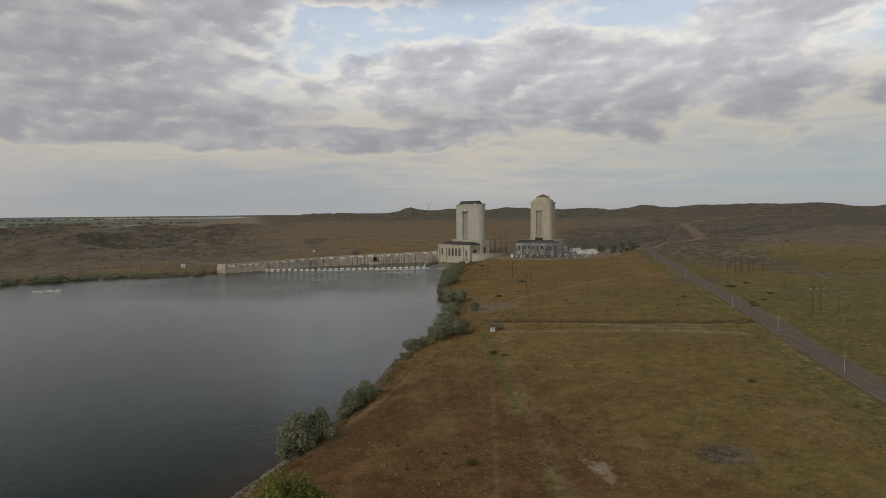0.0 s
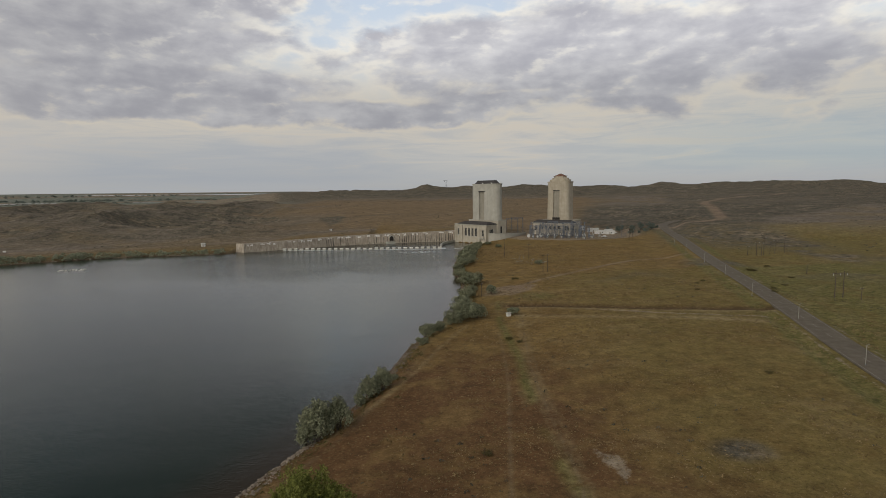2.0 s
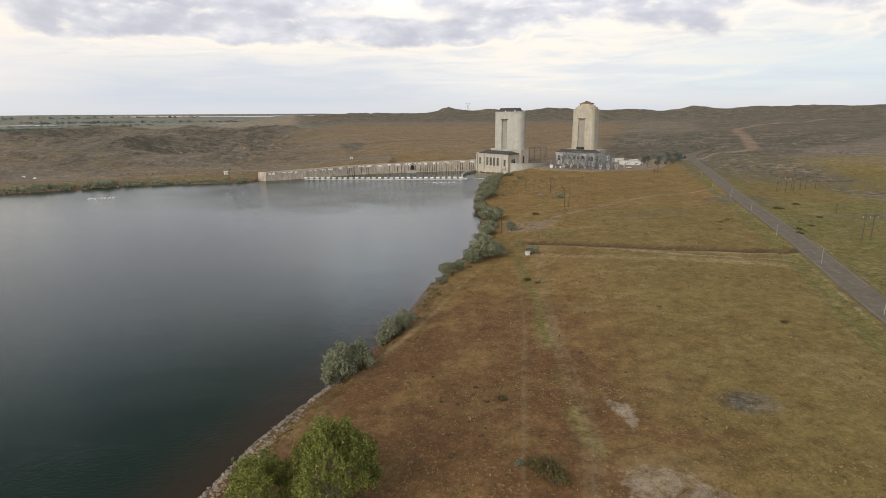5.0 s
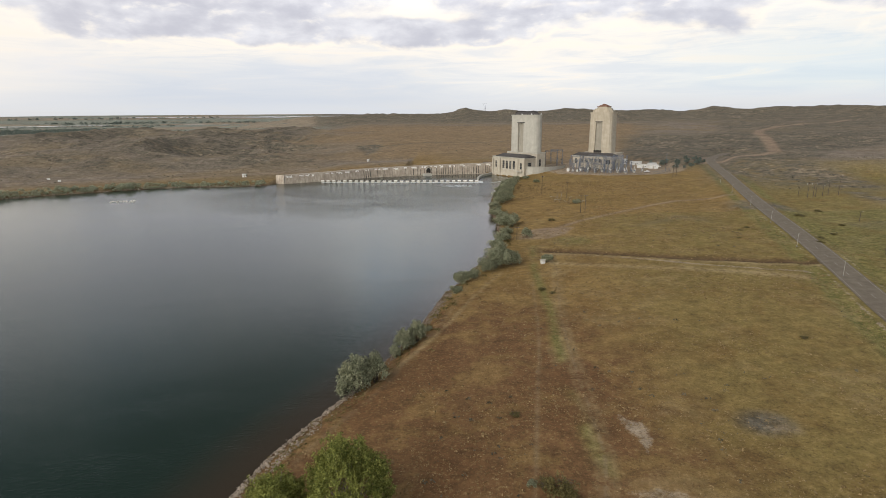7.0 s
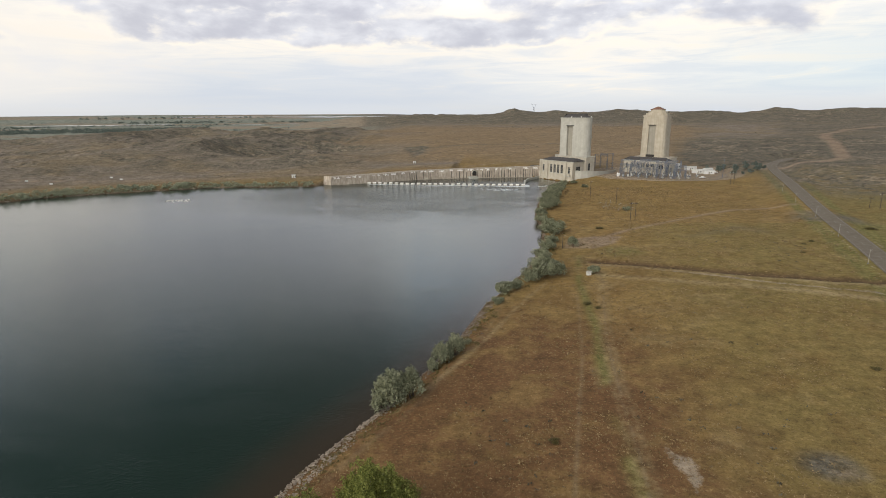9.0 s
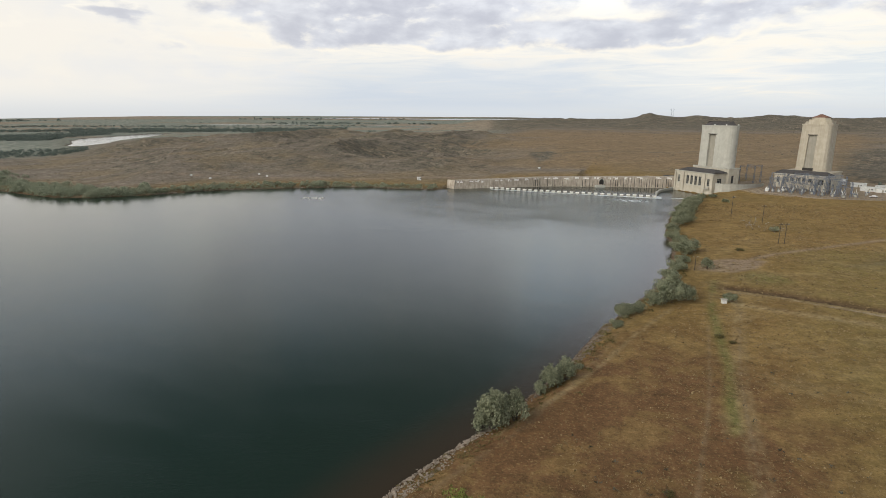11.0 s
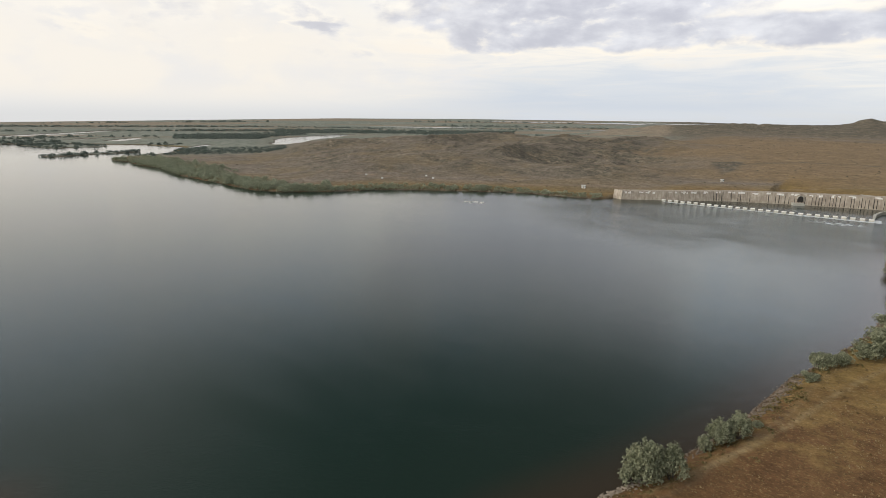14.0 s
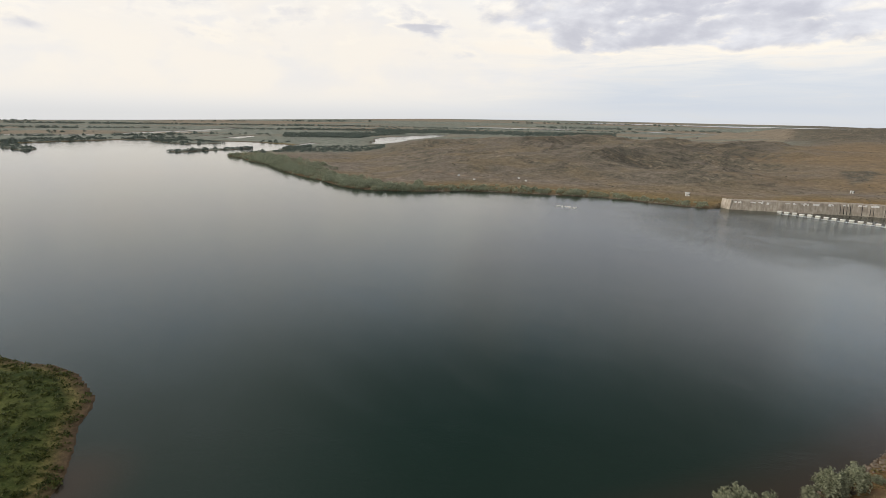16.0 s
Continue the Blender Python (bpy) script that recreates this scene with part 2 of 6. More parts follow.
    # flood-plain ground, with distance haze painted in as a grey-green tint
    hazy_marsh = n.mix(n.step(mid, 0.35, 0.65), (0.165, 0.195, 0.165), (0.340, 0.350, 0.290))
    col = n.mix(attr(n, "hazy_marsh"), col, hazy_marsh)
    straw = n.math("MULTIPLY", attr(n, "straw"), n.step(n.math("ADD", tuft, n.math("MULTIPLY", mid, 0.5)), 0.52, 0.90))
    col = n.mix(straw, col, n.mix(grain, (0.28, 0.210, 0.105), (0.45, 0.355, 0.200)))
    # waterside mud; the field ditch's shadow is painted in the same colour
    mud_and_shade = n.mix(n.step(tuft, 0.3, 0.7), (0.070, 0.046, 0.028), (0.125, 0.082, 0.050))
    col = n.mix(attr(n, "wet"), col, mud_and_shade)
    lush = n.mix(n.step(n.math("ADD", n.math("MULTIPLY", mid, 0.6), n.math("MULTIPLY", tuft, 0.4)), 0.40, 0.62), (0.040, 0.058, 0.014), (0.110, 0.122, 0.034))
    col = n.mix(attr(n, "lush"), col, lush)
    # uneven cover at every size: single tufts in the field, brush and gullies on the hills
    mottle = n.noise(n.mapped(flat, (1, 1, 1), loc=(5, 77, 0)), 0.30, 9, 0.80, 0.2)
    drift = n.noise(n.mapped(flat, (1, 1, 1), loc=(61, 17, 0)), 0.035, 8, 0.74, 0.6)
    value = n.math("ADD", n.math("MULTIPLY", mottle, n.math("SUBTRACT", 2.3, n.math("MULTIPLY", attr(n, "clay"), 1.0))), n.math("MULTIPLY", drift, n.math("ADD", 0.14, n.math("MULTIPLY", attr(n, "clay"), 1.1))))
    value = n.math("SUBTRACT", value, n.math("ADD", 0.21, n.math("MULTIPLY", attr(n, "clay"), 0.10)))
    shade = n.add("ShaderNodeCombineXYZ", inputs={0: value, 1: value, 2: value}).outputs[0]
    col = n.mix(1.0, col, shade, "MULTIPLY")
    n.link(col, bsdf.inputs["Base Color"])
    bsdf.inputs["Roughness"].default_value = 0.95
    bsdf.inputs["Specular IOR Level"].default_value = 0.15
    h = n.math("ADD", n.math("MULTIPLY", tuft, 0.45), n.math("MULTIPLY", grain, 0.45))
    h = n.math("ADD", h, n.math("MULTIPLY", n.math("MULTIPLY", brush, attr(n, "sage")), 3.0))
    gully = n.noise(n.mapped(pos, (1, 1, 0.5)), 0.022, 5, 0.6, 0.4)
    gully = n.math("ABSOLUTE", n.math("SUBTRACT", gully, 0.5))
    far_relief = n.math("ADD", n.math("MULTIPLY", gully, 24.0), n.math("MULTIPLY", crust, 5.0))
    h = n.math("ADD", h, n.math("MULTIPLY", far_relief, n.math("MULTIPLY", attr(n, "clay"), n.math("ADD", 0.25, n.math("MULTIPLY", attr(n, "sage"), 0.75)))))
    bumped(n, bsdf, h, 0.5, 0.9)
    return m


def water_material():
    m, n, bsdf = material("river_water")
    pos = n.add("ShaderNodeNewGeometry").outputs["Position"]
    ripple = n.noise(n.mapped(pos, (0.62, 1.25, 1), rot=(0, 0, 0.5)), 1.5, 5, 0.64, 0.25)
    swell = n.noise(pos, 0.05, 5, 0.6, 0.8)
    calm = n.step(n.noise(n.mapped(pos, (1, 2.2, 1), rot=(0, 0, 0.6)), 0.012, 5, 0.62, 1.0), 0.38, 0.62)
    amp = n.math("ADD", n.math("ADD", 0.50, n.math("MULTIPLY", calm, 0.22)), n.math("MULTIPLY", attr(n, "rough"), 1.8))
    chop = n.noise(n.mapped(pos, (0.8, 1.25, 1), rot=(0, 0, 0.4)), 0.30, 7, 0.66, 0.8)
    amp = n.math("MULTIPLY", amp, n.math("SUBTRACT", 1.0, n.math("MULTIPLY", attr(n, "still"), 0.65)))
    h = n.math("MULTIPLY", n.math("ADD", ripple, n.math("MULTIPLY", swell, 0.25)), amp)
    streak = n.step(n.noise(n.mapped(pos, (0.6, 1.0, 1), rot=(0, 0, 0.5)), 0.030, 6, 0.62, 0.9), 0.36, 0.66)
    h = n.math("MULTIPLY", h, n.math("ADD", 0.95, n.math("MULTIPLY", streak, n.math("ADD", 0.45, n.math("MULTIPLY", attr(n, "rough"), 1.9)))))
    h = n.math("ADD", h, n.math("MULTIPLY", chop, n.math("ADD", 0.5, n.math("MULTIPLY", attr(n, "rough"), 5.0))))
    deep = n.mix(attr(n, "shallow"), (0.0075, 0.0245, 0.0175), (0.046, 0.032, 0.019))
    churn = n.noise(n.mapped(pos, (1, 1.6, 1)), 0.35, 6, 0.68, 0.5)
    foam = n.step(n.math("ADD", attr(n, "foam"), n.math("MULTIPLY", n.math("SUBTRACT", churn, 0.5), 1.3)), 0.48, 0.66)
    n.link(n.mix(foam, deep, (0.72, 0.75, 0.77)), bsdf.inputs["Base Color"])
    n.link(n.math("ADD", 0.09, n.math("MULTIPLY", foam, 0.6)), bsdf.inputs["Roughness"])
    bsdf.inputs["IOR"].default_value = 1.333
    bumped(n, bsdf, h, 0.11, 0.5)
    return m


def leaf_material(name, dark, light, back=0.25):
    m, n, bsdf = material(name)
    isl = n.add("ShaderNodeNewGeometry").outputs["Random Per Island"]
    pos = n.add("ShaderNodeNewGeometry").outputs["Position"]
    f = n.math("ADD", n.math("MULTIPLY", isl, 0.45), n.math("MULTIPLY", n.noise(pos, 0.28, 3), 0.6))
    n.link(n.mix(n.step(f, 0.22, 0.82), dark, light), bsdf.inputs["Base Color"])
    bsdf.inputs["Roughness"].default_value = 0.7
    bsdf.inputs["Specular IOR Level"].default_value = 0.3
    thin = n.add("ShaderNodeBsdfTranslucent")
    n.link(bsdf.inputs["Base Color"].links[0].from_socket, thin.inputs[0])
    both = n.add("ShaderNodeMixShader", inputs={0: back, 1: bsdf.outputs[0], 2: thin.outputs[0]})
    n.link(both.outputs[0], m.node_tree.nodes["Material Output"].inputs[0])
    return m


def wall_concrete(name, dark, light, streak=0.5):
    """Weathered concrete with vertical streaks."""
    m, n, bsdf = material(name)
    pos = n.add("ShaderNodeNewGeometry").outputs["Position"]
    a = n.noise(pos, 0.25, 5, 0.6)
    s = n.noise(n.mapped(pos, (1, 1, 0.06)), 0.9, 4, 0.6)
    g = n.noise(pos, 4.0, 3, 0.6)
    f = n.math("ADD", n.math("MULTIPLY", a, 0.5), n.math("MULTIPLY", s, streak))
    n.link(n.mix(n.step(f, 0.3 * (0.5 + streak) + 0.05, 0.7 * (0.5 + streak)), dark, light), bsdf.inputs["Base Color"])
    bsdf.inputs["Roughness"].default_value = 0.9
    bumped(n, bsdf, g, 0.05)
    return m


GROUND = ground_material()
WATER = water_material()
ASPHALT = plain("asphalt", (0.130, 0.106, 0.078), (0.195, 0.165, 0.124), 0.4, 0.97)
PAINT = plain("road_paint", (0.17, 0.155, 0.125), (0.36, 0.33, 0.27), 2.0, 0.8)
GRAVEL = plain("gravel", (0.20, 0.155, 0.115), (0.32, 0.26, 0.20), 0.5, 0.95)
CONCRETE = wall_concrete("old_concrete", (0.280, 0.232, 0.185), (0.520, 0.455, 0.375))
PALE = wall_concrete("pale_concrete", (0.385, 0.372, 0.325), (0.475, 0.462, 0.412), 0.3)
CREAM = wall_concrete("cream_render", (0.395, 0.355, 0.285), (0.515, 0.475, 0.395), 0.3)
TANSTONE = wall_concrete("tan_render", (0.38, 0.335, 0.26), (0.49, 0.44, 0.355), 0.4)
RECESS = wall_concrete("grey_recess", (0.27, 0.25, 0.205), (0.34, 0.315, 0.265), 0.4)
ROOFING = plain("dark_roofing", (0.045, 0.042, 0.042), (0.085, 0.078, 0.076), 0.5, 0.85)
REDTILE = plain("red_brown_tile", (0.13, 0.065, 0.045), (0.22, 0.12, 0.085), 0.8, 0.8)
GLASS = plain("dark_window_glass", (0.03, 0.032, 0.033), (0.07, 0.072, 0.072), 1.0, 0.15)
STEEL = plain("galvanised_steel", (0.080, 0.095, 0.125), (0.165, 0.185, 0.225), 1.0, 0.6, 0.2)
WHITE = plain("white_paint", (0.52, 0.52, 0.50), (0.72, 0.72, 0.70), 1.0, 0.6)
DEADWOOD = plain("bleached_dead_wood", (0.20, 0.172, 0.14), (0.36, 0.32, 0.27), 2.0, 0.9)
WOOD = plain("weathered_pole_wood", (0.06, 0.045, 0.035), (0.13, 0.10, 0.075), 2.0, 0.9)
PALEBARK = plain("pale_bark", (0.16, 0.145, 0.11), (0.34, 0.31, 0.25), 3.0, 0.9)
BARK = plain("bark", (0.06, 0.048, 0.038), (0.13, 0.105, 0.085), 4.0, 0.95)
STONE = plain("riprap_stone", (0.15, 0.118, 0.088), (0.42, 0.355, 0.285), 1.3, 0.9)
BROWNSTONE = plain("brown_stone", (0.105, 0.082, 0.060), (0.270, 0.215, 0.165), 0.9, 0.9)
WETDARK = plain("wet_dark_opening", (0.012, 0.010, 0.009), (0.03, 0.025, 0.02), 2.0, 0.7)
LIME = plain("lime_stain", (0.66, 0.63, 0.58), (0.86, 0.84, 0.80), 1.0, 0.9)
OLIVE = leaf_material("silvery_olive_leaves", (0.088, 0.100, 0.058), (0.405, 0.415, 0.275))
GREENLEAF = leaf_material("green_poplar_leaves", (0.085, 0.105, 0.022), (0.330, 0.345, 0.090))
# leaf colour greyed and blued with painted haze; yard trees share it
HAZYLEAF = leaf_material("hazy_far_leaves", (0.090, 0.115, 0.098), (0.205, 0.238, 0.205))
SAGELEAF = leaf_material("sagebrush_leaves", (0.060, 0.055, 0.040), (0.175, 0.155, 0.110))

THICKETLEAF = leaf_material("grey_green_thicket_leaves", (0.135, 0.155, 0.102), (0.450, 0.475, 0.345))
# ---------------------------------------------------------------- plan of the land
NEAR_SHORE = [(-111, 30), (-100, 22), (-78, 20), (-58, 34), (-46, 52), (-39, 70), (-35, 86), (-31, 96), (-25, 110), (-18, 130), (-13, 149), (-7, 178), (-1, 194), (9, 228),
              (15, 260), (18, 300), (15, 345), (20, 398), (29, 440), (37, 475), (50, 502)]
QUAY = [(55, 517), (27, 552)]
WALL_LINE = [(28, 562), (-28, 552), (-50, 545), (-88, 532), (-112, 514), (-135, 498), (-162, 482)]
FAR_SHORE = [(-178, 470), (-212, 463), (-238, 463), (-264, 455), (-300, 434), (-328, 416), (-362, 388), (-384, 352), (-412, 320), (-446, 311), (-476, 314), (-518, 321), (-560, 325), (-612, 331),
             (-719, 361), (-790, 364), (-850, 380), (-910, 378)]
RIVER = NEAR_SHORE + QUAY + WALL_LINE + FAR_SHORE + [(-960, 420), (-1010, 520), (-1190, 640), (-1330, 620), (-1500, 500), (-1560, 380), (-1480, 220), (-1420, 120), (-1700, -60),
         (-2600, -500), (-2600, -900), (-1200, -420), (-500, -160), (-260, -20), (-205, 15), (-185, 27), (-176, 32), (-170, 37), (-160, 41), (-152, 41.3), (-143, 41.5), (-138, 40), (-131, 36), (-121, 33.5)]
ISLANDS = [[(-1020, 338), (-1060, 332), (-1085, 400), (-1100, 500), (-1075, 500), (-1055, 410)],
           [(-1300, 430), (-1480, 420), (-1470, 500), (-1330, 545), (-1300, 520)],
           [(-1150, 140), (-1220, 128), (-1420, 100), (-1420, 150), (-1220, 165)]]
PONDS = [[(-1138, 860), (-1194, 958), (-1315, 1095), (-1428, 1285), (-1660, 1600), (-1720, 1600), (-1600, 1320), (-1530, 1165), (-1400, 1030), (-1252, 925), (-1175, 850)],
         [(-1135, 610), (-1188, 660), (-1262, 735), (-1205, 722)], [(-1690, 600), (-1760, 690), (-1800, 680), (-1720, 590)],
         [(-1965, 467), (-2031, 555), (-2318, 855), (-2700, 1180), (-2800, 1180), (-2400, 830), (-2120, 540), (-2030, 450)],
         [(-1542, 657), (-1701, 790), (-1770, 800), (-1600, 640)],
         [(-1900, 150), (-1860, 380), (-1960, 400), (-2010, 160)], [(-2080, 690), (-2200, 860), (-2260, 850), (-2140, 680)]]


def inside(px, py, poly):
    res = np.zeros(px.shape, bool)
    for (x0, y0), (x1, y1) in zip(poly, poly[1:] + poly[:1]):
        if y0 == y1:
            continue
        cross = (y0 > py) != (y1 > py)
        res ^= cross & (px < (x1 - x0) * (py - y0) / (y1 - y0) + x0)
    return res


def away(px, py, line, closed=False):
    """Distance of points from a line of points."""
    best = np.full(px.shape, 1e9)
    pts = line + line[:1] if closed else line
    for (x0, y0), (x1, y1) in zip(pts, pts[1:]):
        dx, dy = x1 - x0, y1 - y0
        s = np.clip(((px - x0) * dx + (py - y0) * dy) / (dx * dx + dy * dy), 0, 1)
        best = np.minimum(best, (px - x0 - s * dx) ** 2 + (py - y0 - s * dy) ** 2)
    return np.sqrt(best)


def smooth(v, lo, hi):
    s = np.clip((v - lo) / (hi - lo), 0, 1)
    return s * s * (3 - 2 * s)


_rng = np.random.RandomState(7)
_LAT = _rng.rand(257, 257)


def value_noise(x, y):
    xi, yi = np.floor(x).astype(int), np.floor(y).astype(int)
    fx, fy = x - xi, y - yi
    fx, fy = fx * fx * (3 - 2 * fx), fy * fy * (3 - 2 * fy)
    g = lambda a, b: _LAT[a % 257, b % 257]
    return (g(xi, yi) * (1 - fx) + g(xi + 1, yi) * fx) * (1 - fy) + (g(xi, yi + 1) * (1 - fx) + g(xi + 1, yi + 1) * fx) * fy - 0.5


def fbm(x, y, size, octaves=4, gain=0.5):
    total, amp = np.zeros(np.shape(x)), 1.0
    for i in range(octaves):
        total = total + amp * value_noise(x / size + 17.3 * i, y / size - 9.1 * i)
        size, amp = size / 2.03, amp * gain
    return total


def ridged(x, y, size, octaves=4):
    total, amp = np.zeros(np.shape(x)), 1.0
    for i in range(octaves):
        total = total + amp * (0.5 - 2 * np.abs(value_noise(x / size + 31.7 * i, y / size + 5.3 * i)))
        size, amp = size / 2.1, amp * 0.5
    return total


# ridge on the north-eastern skyline: bearing in degrees, height in metres
RIDGE_AZ = [-30, -16, -13, -10, -7.4, -4.5, -2.2, -0.6, 0.0, 0.8, 3, 8, 12, 16, 18, 21, 23.5, 26.5, 28.5, 31, 34, 35.5, 37.5, 40, 43, 60]
RIDGE_H = [40, 48, 53, 59, 58, 64, 63, 71, 77, 71, 71, 72, 74, 64, 67, 60, 73, 67, 75, 71, 79, 74, 71, 60, 54, 48]
# rim of the far plain
RIM_AZ = [-180, -100, -86, -76, -68, -48, -35, -20, 60, 180]
RIM_H = [0, 0, 0, 12, 25, 62, 68, 64, 50, 0]
ROAD = [(50, -60), (78, 20), (99, 90), (112, 134), (127, 180), (142, 228), (170, 328), (206, 440), (232, 530), (254, 590), (300, 650)]
ROAD_W = 8.6


def height(x, y):
    x, y = np.asarray(x, float), np.asarray(y, float)
    wet = inside(x, y, RIVER)
    d_river = away(x, y, RIVER, True)
    for isl in ISLANDS:
        on = inside(x, y, isl)
        d = away(x, y, isl, True)
        wet &= ~on
        d_river = np.where(on, d, np.minimum(d_river, np.where(wet, d, 1e9)))
    for p in PONDS:
        on = inside(x, y, p)
        d = away(x, y, p, True)
        d_river = np.where(on, d, np.minimum(d_river, d))
        wet |= on
    az = np.degrees(np.arctan2(x, y - 15))
    r = np.hypot(x, y - 15)
    d_wall = away(x, y, QUAY + WALL_LINE)
    # the near bank, a prairie bench that climbs slowly to the road and beyond
    d_road = away(x, y, ROAD)
    east = (x - (50 + 0.31 * (y + 60))) > 0
    bench = 0.2 + 2.0 * smooth(d_river, 0, 7) + 0.045 * np.minimum(d_river, 95) + 0.25 * fbm(x, y, 30, 3)
    rise = np.where(east, np.maximum(d_road - 20, 0), 0)
    bench += 0.032 * np.minimum(rise, 500) + 9 * smooth(rise, 150, 420) * smooth(y, -200, 150) * smooth(az, 26, 36) + 0.02 * np.minimum(np.maximum(rise - 500, 0), 700)
    bench += 1.2 * smooth(y, 300, 520)
    bench += fbm(x, y, 160, 4) * 6 * smooth(rise, 60, 500)
    # the far side, a terrace and then clay hills cut by gullies
    inland = d_river
    terrace = 0.2 + 2.2 * smooth(inland, 0, 9) + 2.5 * smooth(inland, 10, 60)
    clay = 6 * smooth(inland, 50, 170) + 9 * smooth(inland, 140, 480)
    clay += smooth(inland, 50, 220) * (ridged(x, y, 250, 5) * 23.0 + fbm(x, y, 420, 3) * 8)
    clay = np.maximum(clay, 0) * (1 - smooth(r, 1150, 1750))
    plainz = 8 * smooth(inland, 45, 190) + 9 * smooth(inland, 120, 560) + 7 * smooth(inland, 600, 1500) + smooth(inland, 60, 300) * (ridged(x, y, 230, 6) * 5.0 + fbm(x, y, 600, 3) * 4)
    hilly = smooth(-az, 9, 19)
    far = terrace + clay * hilly + plainz * (1 - hilly)
    far += smooth(150 - d_wall, 0, 110) * (1 - smooth(d_wall, 40, 150)) * 5.5 * smooth(x, -170, -120)
    low = 0.2 + 1.6 * smooth(inland, 0, 10) + 1.2 * smooth(inland, 20, 200) + 1.0 * fbm(x, y, 140, 3) * smooth(inland, 15, 90) + 6 * smooth(r, 2400, 3600)
    low += 10 * smooth(inland, 60, 400) * smooth(az, -62, -50) * smooth(1500 - r, 0, 500)
    west = smooth(-az, 46, 56)
    far = far * (1 - west) + low * west
    beyond = smooth(y + 0.55 * x, 575, 660)
    near_side = (1 - beyond) * (x > -60 + 0 * y)
    south = (y < 30) & (x < -20)
    land = np.where(near_side > 0, bench * near_side + far * (1 - near_side), far)
    land = np.where(south, 0.3 + 2.2 * smooth(d_river, 0, 14) + 0.6 * fbm(x, y, 9, 3) * smooth(d_river, 1, 6), land)
    # hills on the skyline
    h_ridge = np.interp(az, RIDGE_AZ, RIDGE_H)
    on = smooth(r, 1750, 2600) * smooth(az, -28, -14)
    hills = h_ridge + ridged(x, y, 230, 6) * (5 + 13 * smooth(2650 - r, 0, 900)) * smooth(r, 1500, 1900) + (fbm(x, y, 150, 4) - 0.42) * 17 + ridged(x, y, 110, 3) * 6 - 40 * smooth(r, 2650, 3400)
    land = land * (1 - on) + hills * on
    rim = np.interp(az, RIM_AZ, RIM_H)
    on = smooth(r, 3300, 4850) * (1 - 0.7 * smooth(az, -14, 0))
    land = land * (1 - on) + rim * on
    # the bench behind the wall and the platform of the switchyard
    yard = smooth(75 - np.hypot((x - 140) / 1.1, y - 540), 0, 25)
    land = land * (1 - yard) + 6.5 * yard
    # road bed and its ditches
    land = np.where(d_road < 30, land + (6.4 + 0.012 * np.maximum(y - 150, 0) - land) * smooth(24 - d_road, 0, 16), land)
    land -= 0.5 * np.exp(-((d_road - 9.5) / 2.2) ** 2)
    # low bank across the field
    d_berm = away(x, y, BERM)
    land -= 1.2 * np.exp(-(d_berm / 2.6) ** 2)
    land = np.where((d_wall < 9.5) & (away(x, y, QUAY) > 12), np.minimum(land, -1.5), land)
    bed = -2.5 * smooth(d_river, 0, 10) - 0.15
    return np.where(wet, bed, land)


BERM = [(34, 227), (51, 222), (71, 213), (90, 205), (109, 200), (126, 197)]
TRACK = [(20.5, 50), (21.2, 67.5), (22.6, 76), (22.0, 88), (22.3, 106), (23.2, 130), (25.2, 152), (25.2, 171), (25.5, 196), (27, 214), (30, 236)]
RUT = [(18, 50), (20.5, 68), (23.5, 82), (24.1, 96), (25.6, 127), (27, 146), (31, 178), (33.8, 195), (34.4, 216)]
OLD_RUT = [(8, 50), (10.1, 66), (13.5, 92), (19, 131), (20.9, 151), (23, 181)]
STRAW = [(34, 206), (44, 202.5), (62, 196.5), (90, 187), (112, 178)]
LEDGE = [(-22, 104), (-10, 130), (-4.3, 146), (2.4, 167), (13.5, 196)]
DIRT_ROAD = [(38, 262), (61, 288), (86, 307), (128, 338), (168, 352)]
PAD = [(25, 250), (28, 268), (40, 273), (54, 272), (48, 258), (38, 249)]
SCALDS = [[(27.7, 95.5), (29.6, 94), (31.2, 92.5), (33, 90.5), (33.4, 85.6), (30.3, 80.5), (29.4, 86.2), (28.2, 91)], [(23.7, 72.6), (28.7, 73.5), (33, 72.4), (37, 70), (40.5, 64.3), (40, 58), (22, 58), (23.3, 65.7)]]
GRAVEL_ROAD = [(230, 546), (258, 553), (292, 565), (325, 597), (368, 687), (414, 790), (452, 889), (556, 1085), (653, 1204), (835, 1388), (1009, 1526)]
TAN_HILL = [(272, 335), (290, 392), (301, 446), (299, 491), (391, 595), (481, 662), (555, 705), (760, 760), (760, 300), (420, 240), (300, 270)]
SAGE_BELT = [(252, 505), (275, 473), (294, 410), (263, 324), (240, 294), (239, 331), (248, 390), (250, 428)]
SAGE_PATCHES = [[(190, 714), (241, 746), (287, 630), (249, 616), (223, 550), (171, 605)], [(84, 270), (98, 284), (114, 291), (124, 282), (122, 274), (112, 282), (98, 275)]]
HOLLOW = [(-159, 795), (-122, 818), (-113, 707), (-121, 670), (-141, 742)]
YARD_TRACK = [(-127, 559), (-95, 657), (-16, 709), (13, 731)]
FAR_TRACK = [(-480, 420), (-330, 470), (-240, 505), (-120, 560), (0, 640), (150, 720)]


